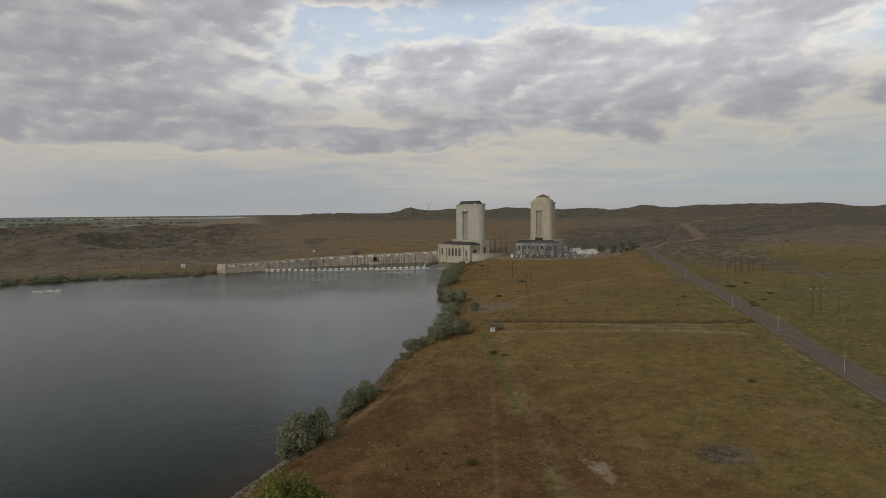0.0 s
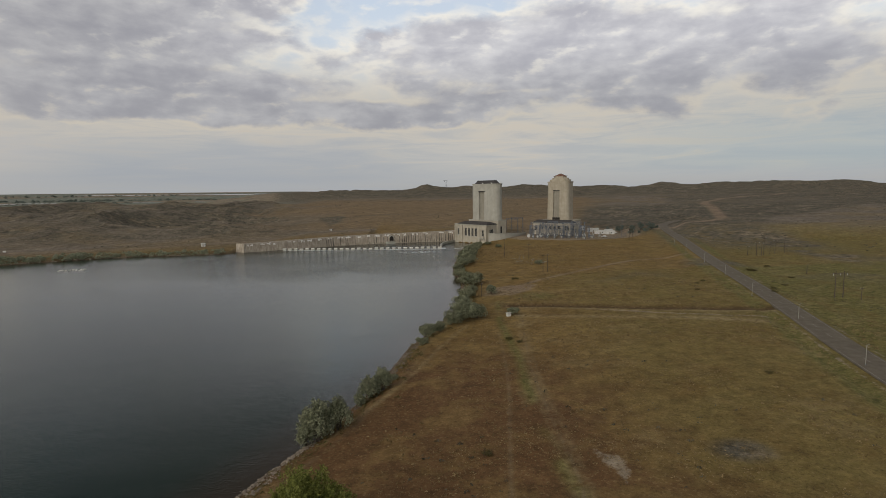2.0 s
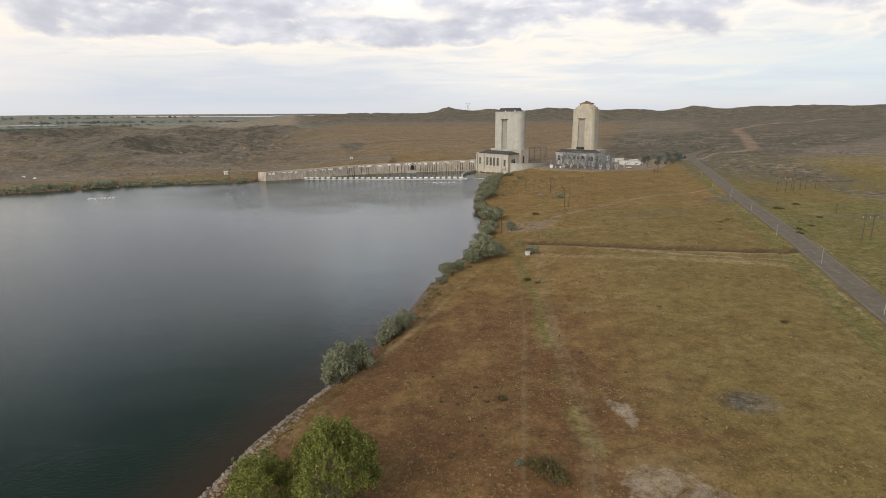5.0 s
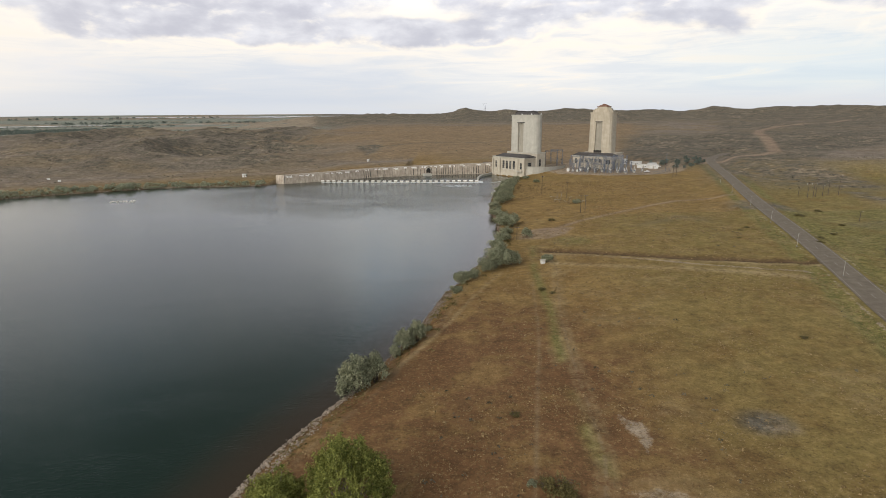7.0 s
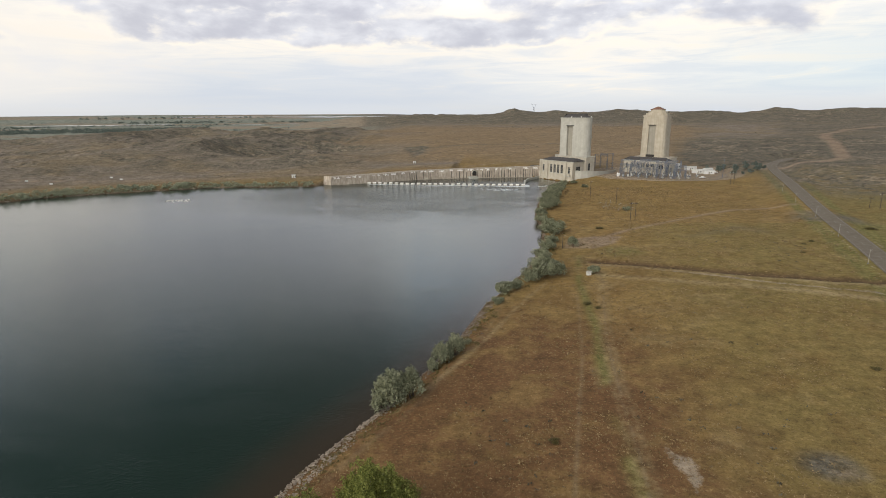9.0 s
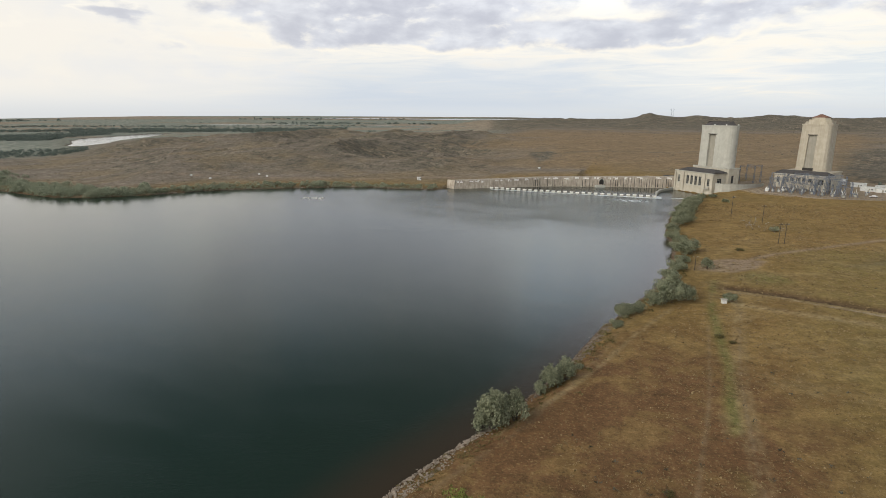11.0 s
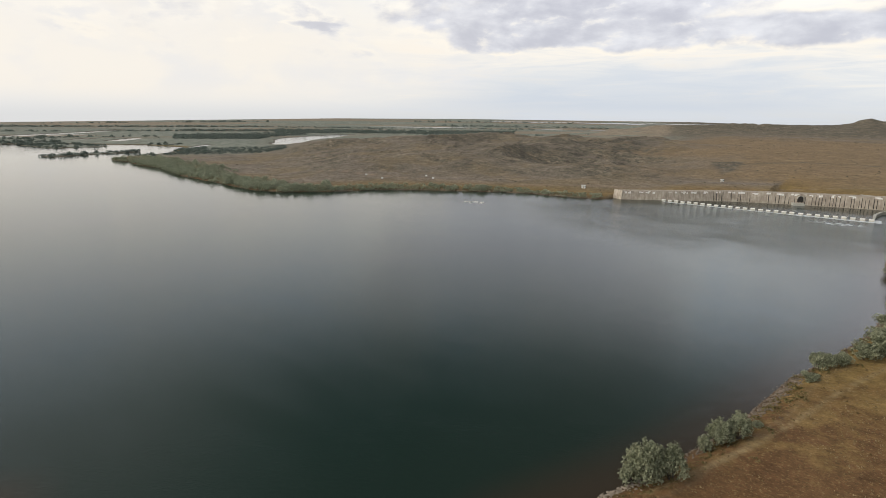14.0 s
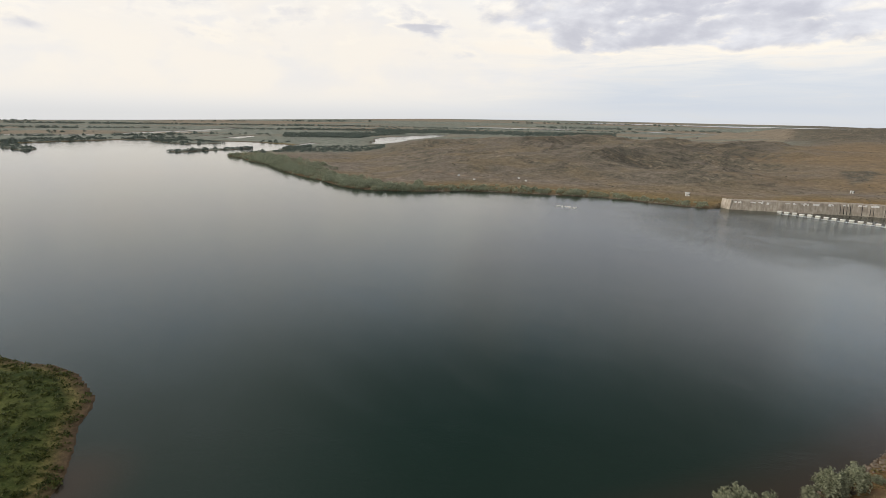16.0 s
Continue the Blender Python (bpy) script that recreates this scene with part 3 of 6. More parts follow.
def polar_sheet(name, z_of, radii, angles):
    """A sheet of quads in rings, finest where the land is near."""
    aa, rr = np.meshgrid(np.radians(angles), radii, indexing="ij")
    x, y = np.sin(aa) * rr, np.cos(aa) * rr + 15
    z = z_of(x, y)
    na, nr = aa.shape
    co = np.stack([x, y, z], -1).reshape(-1, 3)
    i = np.arange(na)[:, None] * nr + np.arange(nr - 1)[None, :]
    j = ((np.arange(na) + 1) % na)[:, None] * nr + np.arange(nr - 1)[None, :]
    quads = np.stack([i, i + 1, j + 1, j], -1).reshape(-1, 4)
    # close the middle
    co = np.vstack([co, [[0, 15, float(z_of(np.array([0.0]), np.array([15.0]))[0])]]])
    me = bpy.data.meshes.new(name)
    ring = np.arange(na) * nr
    tris = np.stack([np.full(na, len(co) - 1), ring, np.roll(ring, -1)], -1)
    me.vertices.add(len(co))
    me.vertices.foreach_set("co", co.astype(np.float32).ravel())
    me.loops.add(quads.size + tris.size)
    me.loops.foreach_set("vertex_index", np.concatenate([quads.ravel(), tris.ravel()]).astype(np.int32))
    me.polygons.add(len(quads) + len(tris))
    me.polygons.foreach_set("loop_start", np.concatenate([np.arange(len(quads)) * 4, quads.size + np.arange(len(tris)) * 3]).astype(np.int32))
    me.polygons.foreach_set("use_smooth", np.ones(len(quads) + len(tris), bool))
    me.update(calc_edges=True)
    return me, co


def put_attr(me, name, values):
    a = me.attributes.new(name, "FLOAT", "POINT")
    a.data.foreach_set("value", np.asarray(values, np.float32))


fine_angles = np.arange(-98, 52, 0.2)
angles = np.concatenate([fine_angles, np.arange(52, 262, 2.5)])
radii = [4.0]
while radii[-1] < 4880:
    radii.append(radii[-1] * (1.05 if radii[-1] < 55 else 1.0065 if radii[-1] < 370 else 1.0125))
radii = np.array(radii)
ground_me, gco = polar_sheet("ground", height, radii, angles)
gx, gy, gz = gco.T
g_az = np.degrees(np.arctan2(gx, gy - 15))
g_r = np.hypot(gx, gy - 15)
g_river = away(gx, gy, RIVER, True)
g_road = away(gx, gy, ROAD)
patch = fbm(gx, gy, 90, 4)
field_red = smooth(95 - np.hypot((gx + 2) / 0.9, (gy - 80) / 1.1), -10, 60)
# red soil of the field, also laid under the ditch's painted shadow
put_attr(ground_me, "red", np.clip(field_red * smooth(75 - gx, 0, 60) + 0.5 * smooth(5 - away(gx, gy, BERM), 0, 4), 0, 1))
green = 0.34 * smooth(gx - 0.12 * gy, 12, 50) * (gy < 300) * smooth(900 - g_r, 0, 300) + 0.5 * smooth(gx - 0.31 * (gy + 60) - 50 + 25, 0, 60) * smooth(900 - g_r, 0, 300) + 0.9 * np.exp(-((g_road - 9.5) / 2.5) ** 2) * (gy > -40)
green += 0.85 * np.exp(-((away(gx, gy, TRACK)) / 1.5) ** 2) * smooth(fbm(gx, gy, 14, 3), -0.35, 0.1) + 0.6 * smooth(14 - np.hypot(gx - 48, (gy - 243)), 0, 10)
green += 0.9 * smooth(24 - np.hypot((gx - 207) / 1.1, gy - 534), 0, 12)
green += smooth(12 - np.hypot((gx + 250) / 6, (gy - 470) / 2), 0, 10) * 0.3
green = np.where((gy < 45) & (gx < -60), 1.0, green)
green += 0.7 * smooth(-g_az, 50, 60) * smooth(g_r, 900, 1300) * smooth(patch, -0.1, 0.3)
flood = np.maximum(smooth(-g_az, 12, 18) * smooth(g_r, 1450, 1900), smooth(-g_az, 50, 57) * smooth(g_r, 950, 1150))
strips = fbm(np.radians(g_az) * g_r * 0.22, g_r, 150, 4)
green = np.maximum(green, flood * (0.25 + 0.75 * smooth(strips, -0.1, 0.2)))
put_attr(ground_me, "green", np.clip(green, 0, 1))
far_side = smooth(gy + 0.55 * gx, 575, 700) + (gx < -60) * (gy > 60)
hill = smooth(g_r, 1650, 2000)
badland = smooth(-g_az, 8, 18) * smooth(g_river, 60, 170) * smooth(2000 - g_r, 0, 500)
zz = gz[:-1].reshape(len(angles), len(radii))
steep = np.append(np.hypot(np.gradient(zz, axis=1) / np.gradient(radii)[None], np.gradient(zz, axis=0) / (np.radians(0.2) * radii)[None]).ravel(), 0)
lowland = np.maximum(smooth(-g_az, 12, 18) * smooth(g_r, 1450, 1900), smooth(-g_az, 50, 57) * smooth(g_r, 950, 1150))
put_attr(ground_me, "grass", smooth(g_az + 3 * fbm(gx, gy, 130, 3) * 4, -22, -5) * smooth(19 - g_az, 0, 4) * smooth(g_river, 60, 130) * smooth(1750 - g_r, 0, 380))
put_attr(ground_me, "clay", np.clip(far_side, 0, 1) * smooth(g_river, 8, 60))
rill = ridged(gx, gy, 75, 4)
draw = smooth(patch + 0.8 * fbm(gx, gy, 260, 3), 0.05, 0.45)
# sage cover; its darkening of steep slopes also paints in relief shading
sage = np.clip(far_side, 0, 1) * np.clip(0.12 + badland * (0.08 + 0.30 * smooth(steep, 0.08, 0.34)) + 0.85 * hill + 0.4 * smooth(steep, 0.08, 0.25) + 0.5 * draw * smooth(gx, -120, 160), 0, 1)
sage = np.maximum(sage, smooth(g_az, 13, 18) * smooth(gy, 585, 620) * smooth(1100 - gy, 0, 250) * 1.0)


def patch_of(poly, soft):
    """1 inside a patch, falling to 0 across a soft edge."""
    d = away(gx, gy, poly, True)
    return smooth(np.where(inside(gx, gy, poly), d, -d), -soft, soft)


tan_hill = patch_of(TAN_HILL, 14)
sage = np.maximum(sage, smooth(g_az, 22, 26) * smooth(g_r, 400, 520) * (1 - tan_hill) * (0.6 + 0.4 * smooth(fbm(gx, gy, 120, 3), -0.15, 0.2)))
sage = np.maximum(sage, smooth(g_az, 25, 28) * np.exp(-((g_r - 335 - 2.2 * (g_az - 30)) / 38) ** 2) * smooth(fbm(gx, gy, 40, 3), -0.1, 0.2) * 0.8)
sage = np.maximum(sage, 0.9 * patch_of(SAGE_BELT, 9) * smooth(fbm(gx, gy, 30, 3), -0.25, 0.15))
for sp in SAGE_PATCHES:
    sage = np.maximum(sage, (0.9 if sp[0][0] > 150 else 0.4) * patch_of(sp, 7))
hollow = patch_of(HOLLOW, 9)
hollow = np.maximum(hollow, 0.85 * np.exp(-(away(gx, gy, [(-117, 781), (-67, 856), (60, 880), (90, 890)]) / 5) ** 2))
hollow = np.maximum(hollow, 0.7 * smooth(34 - np.hypot(gx + 228, gy - 595), 0, 12))
sage = np.maximum(sage, hollow)
sage = np.maximum(sage, smooth(6 - np.hypot((gx - 54) / 1.2, gy - 90), 0, 5) * 0.9)
sage = np.maximum(sage, np.clip(far_side, 0, 1) * smooth(g_river, 60, 140) * (0.25 + 0.25 * badland + 0.4 * hill) * smooth(-rill, 0.25, 0.7))
sage *= 1 - 0.75 * smooth(g_az, -20, -5) * smooth(18 - g_az, 0, 4) * smooth(1600 - g_r, 0, 300) * (1 - hollow)
sage = np.maximum(sage * (1 - 0.6 * flood), 0.7 * flood * smooth(strips, -0.05, 0.1))
sage *= 1 - 0.8 * tan_hill
put_attr(ground_me, "sage", np.clip(sage, 0, 1))
put_attr(ground_me, "lush", smooth(46 - gy, 0, 2) * (gx < -60) * (g_r < 320) * smooth(gz, 0.5, 1.3))
bare = np.zeros_like(gx)
for sc in SCALDS:
    bare = np.maximum(bare, (0.72 if sc[0][1] > 90 else 0.55) * patch_of(sc, 2.0))
dirt = np.maximum(0.85 * np.exp(-(away(gx, gy, DIRT_ROAD) / 1.7) ** 2), 0.95 * patch_of(PAD, 1.6))
put_attr(ground_me, "lane", np.maximum(dirt, np.maximum(0.95 * smooth(1.6 - away(gx, gy, GRAVEL_ROAD) / (3.6 + 0.0025 * g_r), 0, 0.8), 0.7 * np.exp(-(away(gx, gy, FAR_TRACK) / 2.2) ** 2))))
worn = np.maximum(0.8 * np.exp(-(away(gx, gy, RUT) / 0.45) ** 2), 0.5 * np.exp(-(away(gx, gy, OLD_RUT) / 0.5) ** 2))
straw = 0.9 * np.exp(-(away(gx, gy, STRAW) / 2.6) ** 2) + 0.4 * np.exp(-((away(gx, gy, RUT) - 1.2) / 0.8) ** 2) + 1.0 * np.exp(-(away(gx, gy, [(px - 1, py - 5.0) for px, py in BERM]) / 1.5) ** 2) + 0.6 * np.exp(-(away(gx, gy, LEDGE) / 0.8) ** 2)
straw += 0.25 * smooth(fbm(gx + 90, gy, 12, 4), 0.05, 0.45) * (gx > 20) * (gy < 330)
put_attr(ground_me, "straw", np.clip(straw, 0, 1))
worn = np.maximum(worn, 0.35 * np.exp(-((g_river - 7.0 - 1.5 * fbm(gx, gy, 25, 2)) / 0.8) ** 2) * (gy > 60) * (gy < 190) * (gx > -60))
worn = np.maximum(worn, 0.9 * np.exp(-(away(gx, gy, YARD_TRACK) / 2.5) ** 2))
put_attr(ground_me, "worn", worn)
bare = np.maximum(bare, 0.7 * smooth(70 - np.hypot((gx - 140) / 1.1, gy - 540), 0, 12))
bare = np.maximum(bare, 0.6 * np.exp(-(away(gx, gy, [(33, 221), (50, 216), (70, 206), (84, 197), (96, 191), (118, 184)]) / 2.0) ** 2))
bare = np.maximum(bare, 0.55 * np.exp(-((g_road - 6.0) / 1.0) ** 2))
bare = np.maximum(bare, np.clip(far_side, 0, 1) * smooth(g_river, 60, 140) * 0.5 * smooth(rill, 0.50, 0.72) * (badland + 0.5 * hill))
put_attr(ground_me, "hazy_marsh", 0.9 * lowland * smooth(g_river, 4, 20) * (1 - 0.85 * smooth(g_r, 1700, 2100) * smooth(-strips, 0.0, 0.10)))
bare = np.maximum(bare, flood * smooth(g_r, 1700, 2100) * 0.9 * smooth(-strips, 0.0, 0.10))
put_attr(ground_me, "bare", bare)
# painted shadow band along the ditch, carried by the mud mask
ditch_shade = 1.0 * np.exp(-((away(gx, gy, BERM)) / 3.4) ** 2)
put_attr(ground_me, "wet", np.maximum(smooth(0.9 - gz, 0, 0.8), ditch_shade))
ground = tagged(new("ground", ground_me), "rolling dry tan prairie with sagebrush and gravel", "ground", kind="structure")
ground_me.materials.append(GROUND)

water_angles = np.concatenate([np.arange(-98, 14, 0.35), np.arange(14, 262, 8)])
w_radii = [20.0]
while w_radii[-1] < 4700:
    w_radii.append(w_radii[-1] * (1.004 if 430 < w_radii[-1] < 560 else 1.016))
water_me, wco = polar_sheet("river", lambda x, y: np.zeros_like(x), np.array(w_radii), water_angles)
put_attr(water_me, "shallow", 0.80 * smooth(17 - away(wco[:, 0], wco[:, 1], NEAR_SHORE), 0, 17) + 0.10 * smooth(55 - away(wco[:, 0], wco[:, 1], NEAR_SHORE), 0, 45))
wx, wy = wco[:, 0], wco[:, 1]
foam = 0.95 * np.exp(-(away(wx, wy, [(-30, 489.5), (-8, 488), (13, 487), (13, 497)]) / 3.5) ** 2) + 0.74 * np.exp(-(away(wx, wy, [(-128, 493), (-30, 488)]) / 3.4) ** 2)
foam += 0.85 * np.exp(-(away(wx, wy, [(24, 488), (38, 497), (50, 509)]) / 2.4) ** 2) + 0.52 * smooth(1 - np.hypot((wx + 8) / 40, (wy - 464) / 16), 0, 0.8) + 0.52 * smooth(1 - np.hypot((wx + 247) / 12, (wy - 383) / 4), 0, 0.8)
put_attr(water_me, "foam", foam)
put_attr(water_me, "still", smooth(-wx - 0.4 * wy, 90, 420) * smooth(1400 - np.hypot(wx, wy), 0, 300))
put_attr(water_me, "rough", smooth(1 - np.hypot((wx + 62) / 185, (wy - 435) / 150), 0, 0.8))
water_me.materials.append(WATER)
tagged(new("water", water_me), "dark grey-green river water with light ripples", "water", kind="structure")


def far_lake(a0, a1, r0, r1, seed):
    """A long sheet of open water on the far plain, with an uneven shore."""
    aa = np.radians(np.linspace(a0, a1, 60))
    taper = np.sin(np.linspace(0, math.pi, 60)) ** 0.4
    mid = (r0 + r1) / 2 + 0.25 * (r1 - r0) * fbm(aa * 900, aa * 0 + seed, 60, 3)
    half = (r1 - r0) / 2 * taper * (0.8 + 0.6 * fbm(aa * 700, aa * 0 + 3 * seed, 30, 3))
    verts, faces = [], []
    for a, m, h in zip(aa, mid, half):
        for r in (m - h, m + h):
            x, y = math.sin(a) * r, math.cos(a) * r + 15
            verts.append((x, y, float(height(np.array([x]), np.array([y]))[0]) + 1.2))
    for i in range(59):
        faces.append((2 * i, 2 * i + 2, 2 * i + 3, 2 * i + 1))
    me = bpy.data.meshes.new("lake")
    me.from_pydata(verts, [], faces)
    for name in ("shallow", "foam", "still", "rough"):
        put_attr(me, name, np.full(len(verts), 1.0 if name == "still" else 0.0))
    me.materials.append(WATER)
    return tagged(new("water_far", me), "pale sheet of far open water on the plain", "lake", kind="structure")


for row in ((-33, -11, 4240, 4350, 1), (-45, -33, 3580, 3660, 2), (-28, -21, 3500, 3550, 3)):
    far_lake(*row)


def resample(line, step):
    pts = np.array(line, float)
    seg = np.hypot(*np.diff(pts, axis=0).T)
    s = np.concatenate([[0], np.cumsum(seg)])
    t = np.linspace(0, s[-1], max(2, int(s[-1] / step)))
    return np.stack([np.interp(t, s, pts[:, 0]), np.interp(t, s, pts[:, 1])], 1)


def rounded(line, times=3):
    """Cuts the corners of a line."""
    p = np.array(line, float)
    for _ in range(times):
        q = np.empty((2 * len(p) - 2, 2))
        q[0::2], q[1::2] = p[:-1] * 0.75 + p[1:] * 0.25, p[:-1] * 0.25 + p[1:] * 0.75
        p = np.vstack([p[:1], q, p[-1:]])
    return [tuple(v) for v in p]


def ribbon(name, line, off0, off1, lift, mat, step=4.0, dash=None, thick=0.25):
    """A strip along a line that lies on the land."""
    pts = resample(rounded(line), step)
    tan = np.gradient(pts, axis=0)
    tan /= np.hypot(*tan.T)[:, None]
    nor = np.stack([tan[:, 1], -tan[:, 0]], 1)
    zc = height(pts[:, 0], pts[:, 1])
    zc = np.convolve(np.pad(zc, 3, mode="edge"), np.ones(7) / 7, "valid")
    bm = bmesh.new()
    prev = None
    for k, p in enumerate(pts):
        a, b = p + nor[k] * off0, p + nor[k] * off1
        z = zc[k] + lift
        row = [bm.verts.new((a[0], a[1], z)), bm.verts.new((b[0], b[1], z)), bm.verts.new((b[0], b[1], z - thick)), bm.verts.new((a[0], a[1], z - thick))]
        if prev and (dash is None or (k % dash[1]) < dash[0]):
            for i in range(4):
                bm.faces.new((prev[i], prev[(i + 1) % 4], row[(i + 1) % 4], row[i]))
        prev = row
    bmesh.ops.recalc_face_normals(bm, faces=bm.faces)
    me = bpy.data.meshes.new(name)
    bm.to_mesh(me)
    bm.free()
    me.materials.append(mat)
    return new(name, me)


road = tagged(ribbon("road", ROAD, -ROAD_W / 2, ROAD_W / 2, 0.22, ASPHALT, thick=0.6), "worn grey asphalt two-lane highway", "road", kind="structure")
for nm, a, b, dash in (("edge_line", -3.75, -3.6, None), ("edge_line", 3.6, 3.75, None), ("centre_line", -0.09, 0.09, (2, 6))):
    ob = ribbon(nm, ROAD, a, b, 0.232, PAINT, step=2.0, dash=dash, thick=0.01)
    ob.parent = road
# ---------------------------------------------------------------- builders
def mesh_of(name, bm, mat):
    bmesh.ops.recalc_face_normals(bm, faces=bm.faces)
    me = bpy.data.meshes.new(name)
    bm.to_mesh(me)
    bm.free()
    me.materials.append(mat)
    return me


def part(name, bm, mat, parent, label=""):
    ob = new(name, mesh_of(name, bm, mat))
    ob.parent = parent
    if label:
        ob["label"] = label
    return ob


def thing(name, label, category, m=None, group="", kind=""):
    ob = tagged(new(name), label, category, group, kind)
    if m is not None:
        ob.matrix_basis = m
    return ob


def ground_at(x, y):
    return float(height(np.array([x]), np.array([y]))[0])


def add_box(bm, x0, x1, y0, y1, z0, z1, bevel=0.0):
    vs = bmesh.ops.create_cube(bm, size=1.0)["verts"]
    for v in vs:
        v.co = Vector(((x0 + x1) / 2 + v.co.x * (x1 - x0), (y0 + y1) / 2 + v.co.y * (y1 - y0), (z0 + z1) / 2 + v.co.z * (z1 - z0)))
    if bevel:
        es = list({e for v in vs for e in v.link_edges})
        bmesh.ops.bevel(bm, geom=es, offset=bevel, segments=1, affect="EDGES")


def box(x0, x1, y0, y1, z0, z1, bevel=0.0):
    bm = bmesh.new()
    add_box(bm, x0, x1, y0, y1, z0, z1, bevel)
    return bm


def add_prism(bm, outline, z0, z1, top=None):
    """A solid over an outline; top: the outline at the upper end."""
    top = top or outline
    lo = [bm.verts.new((x, y, z0)) for x, y in outline]
    hi = [bm.verts.new((x, y, z1)) for x, y in top]
    n = len(outline)
    for i in range(n):
        bm.faces.new((lo[i], lo[(i + 1) % n], hi[(i + 1) % n], hi[i]))
    bm.faces.new(lo[::-1])
    bm.faces.new(hi)


def prism(outline, z0, z1, top=None):
    bm = bmesh.new()
    add_prism(bm, outline, z0, z1, top)
    return bm


def add_tube(bm, path, r0, r1=None, sides=6):
    r1 = r0 if r1 is None else r1
    prev = None
    path = [Vector(p) for p in path]
    for k, p in enumerate(path):
        d = (path[min(k + 1, len(path) - 1)] - path[max(k - 1, 0)]).normalized()
        a = d.orthogonal().normalized()
        b = d.cross(a)
        r = r0 + (r1 - r0) * k / max(1, len(path) - 1)
        row = [bm.verts.new(p + (a * math.cos(2 * math.pi * i / sides) + b * math.sin(2 * math.pi * i / sides)) * r) for i in range(sides)]
        if prev:
            for i in range(sides):
                bm.faces.new((prev[i], prev[(i + 1) % sides], row[(i + 1) % sides], row[i]))
        else:
            bm.faces.new(row[::-1])
        prev = row
    bm.faces.new(prev)


def tube(path, r0, r1=None, sides=6):
    bm = bmesh.new()
    add_tube(bm, path, r0, r1, sides)
    return bm


def hip_roof(x0, x1, y0, y1, z0, rise, over=0.6, inset=0.32):
    """Low hipped roof with an eave slab."""
    bm = bmesh.new()
    o = [(x0 - over, y0 - over), (x1 + over, y0 - over), (x1 + over, y1 + over), (x0 - over, y1 + over)]
    w = min(x1 - x0, y1 - y0) * inset
    t = [(x0 + w, y0 + w), (x1 - w, y0 + w), (x1 - w, y1 - w), (x0 + w, y1 - w)]
    add_prism(bm, o, z0, z0 + 0.45)
    add_prism(bm, o, z0 + 0.46, z0 + rise, t)
    return bm


def chamfered(x0, x1, y0, y1, c, n=3):
    """A rectangle with rounded corners of radius c."""
    pts = []
    for cx, cy, a0 in ((x1 - c, y0 + c, -90), (x1 - c, y1 - c, 0), (x0 + c, y1 - c, 90), (x0 + c, y0 + c, 180)):
        for k in range(n + 1):
            a = radians(a0 + 90 * k / n)
            pts.append((cx + c * math.cos(a), cy + c * math.sin(a)))
    return pts


def wall_with_openings(length, z0, z1, thick, openings):
    """An upright wall along x at y 0..thick, with rectangular holes (x0, x1, z0, z1) right through."""
    xs = sorted({0.0, length, *[v for o in openings for v in o[:2]]})
    zs = sorted({z0, z1, *[v for o in openings for v in o[2:]]})
    bm = bmesh.new()
    solid = {}
    for i in range(len(xs) - 1):
        for j in range(len(zs) - 1):
            cx, cz = (xs[i] + xs[i + 1]) / 2, (zs[j] + zs[j + 1]) / 2
            solid[i, j] = not any(o[0] < cx < o[1] and o[2] < cz < o[3] for o in openings)
    vert = {}

    def v(i, j, k):
        if (i, j, k) not in vert:
            vert[i, j, k] = bm.verts.new((xs[i], thick if k else 0.0, zs[j]))
        return vert[i, j, k]

    for (i, j), s in solid.items():
        if not s:
            continue
        bm.faces.new((v(i, j, 0), v(i + 1, j, 0), v(i + 1, j + 1, 0), v(i, j + 1, 0)))
        bm.faces.new((v(i, j, 1), v(i, j + 1, 1), v(i + 1, j + 1, 1), v(i + 1, j, 1)))
        for di, dj, a, b in ((-1, 0, (i, j), (i, j + 1)), (1, 0, (i + 1, j), (i + 1, j + 1)), (0, -1, (i, j), (i + 1, j)), (0, 1, (i, j + 1), (i + 1, j + 1))):
            if not solid.get((i + di, j + dj), False):
                bm.faces.new((v(*a, 0), v(*b, 0), v(*b, 1), v(*a, 1)))
    return bm


def fit_window(parent, x0, x1, z0, z1, cols=2, rows=4, depth=0.35, place=None):
    """A tall steel window: frame, bars and panes."""
    bm = bmesh.new()
    t = 0.16
    for a, b in ((x0, x0 + t), (x1 - t, x1)):
        add_box(bm, a, b, depth, depth + 0.12, z0, z1)
    for a, b in ((z0, z0 + t), (z1 - t, z1)):
        add_box(bm, x0 + t, x1 - t, depth, depth + 0.12, a, b)
    for c in range(1, cols):
        x = x0 + (x1 - x0) * c / cols
        add_box(bm, x - 0.07, x + 0.07, depth, depth + 0.10, z0 + t, z1 - t)
    frame_ob = part("window", bm, PALE, parent, "tall pale-framed window with dark panes")
    if place is not None:
        frame_ob.matrix_local = place
    for c in range(cols):
        for r in range(rows):
            xa, xb = x0 + (x1 - x0) * c / cols, x0 + (x1 - x0) * (c + 1) / cols
            za, zb = z0 + (z1 - z0) * r / rows, z0 + (z1 - z0) * (r + 1) / rows
            part("pane", box(xa + 0.09, xb - 0.09, depth + 0.03, depth + 0.08, za + 0.05, zb - 0.05), GLASS, frame_ob)
    return frame_ob


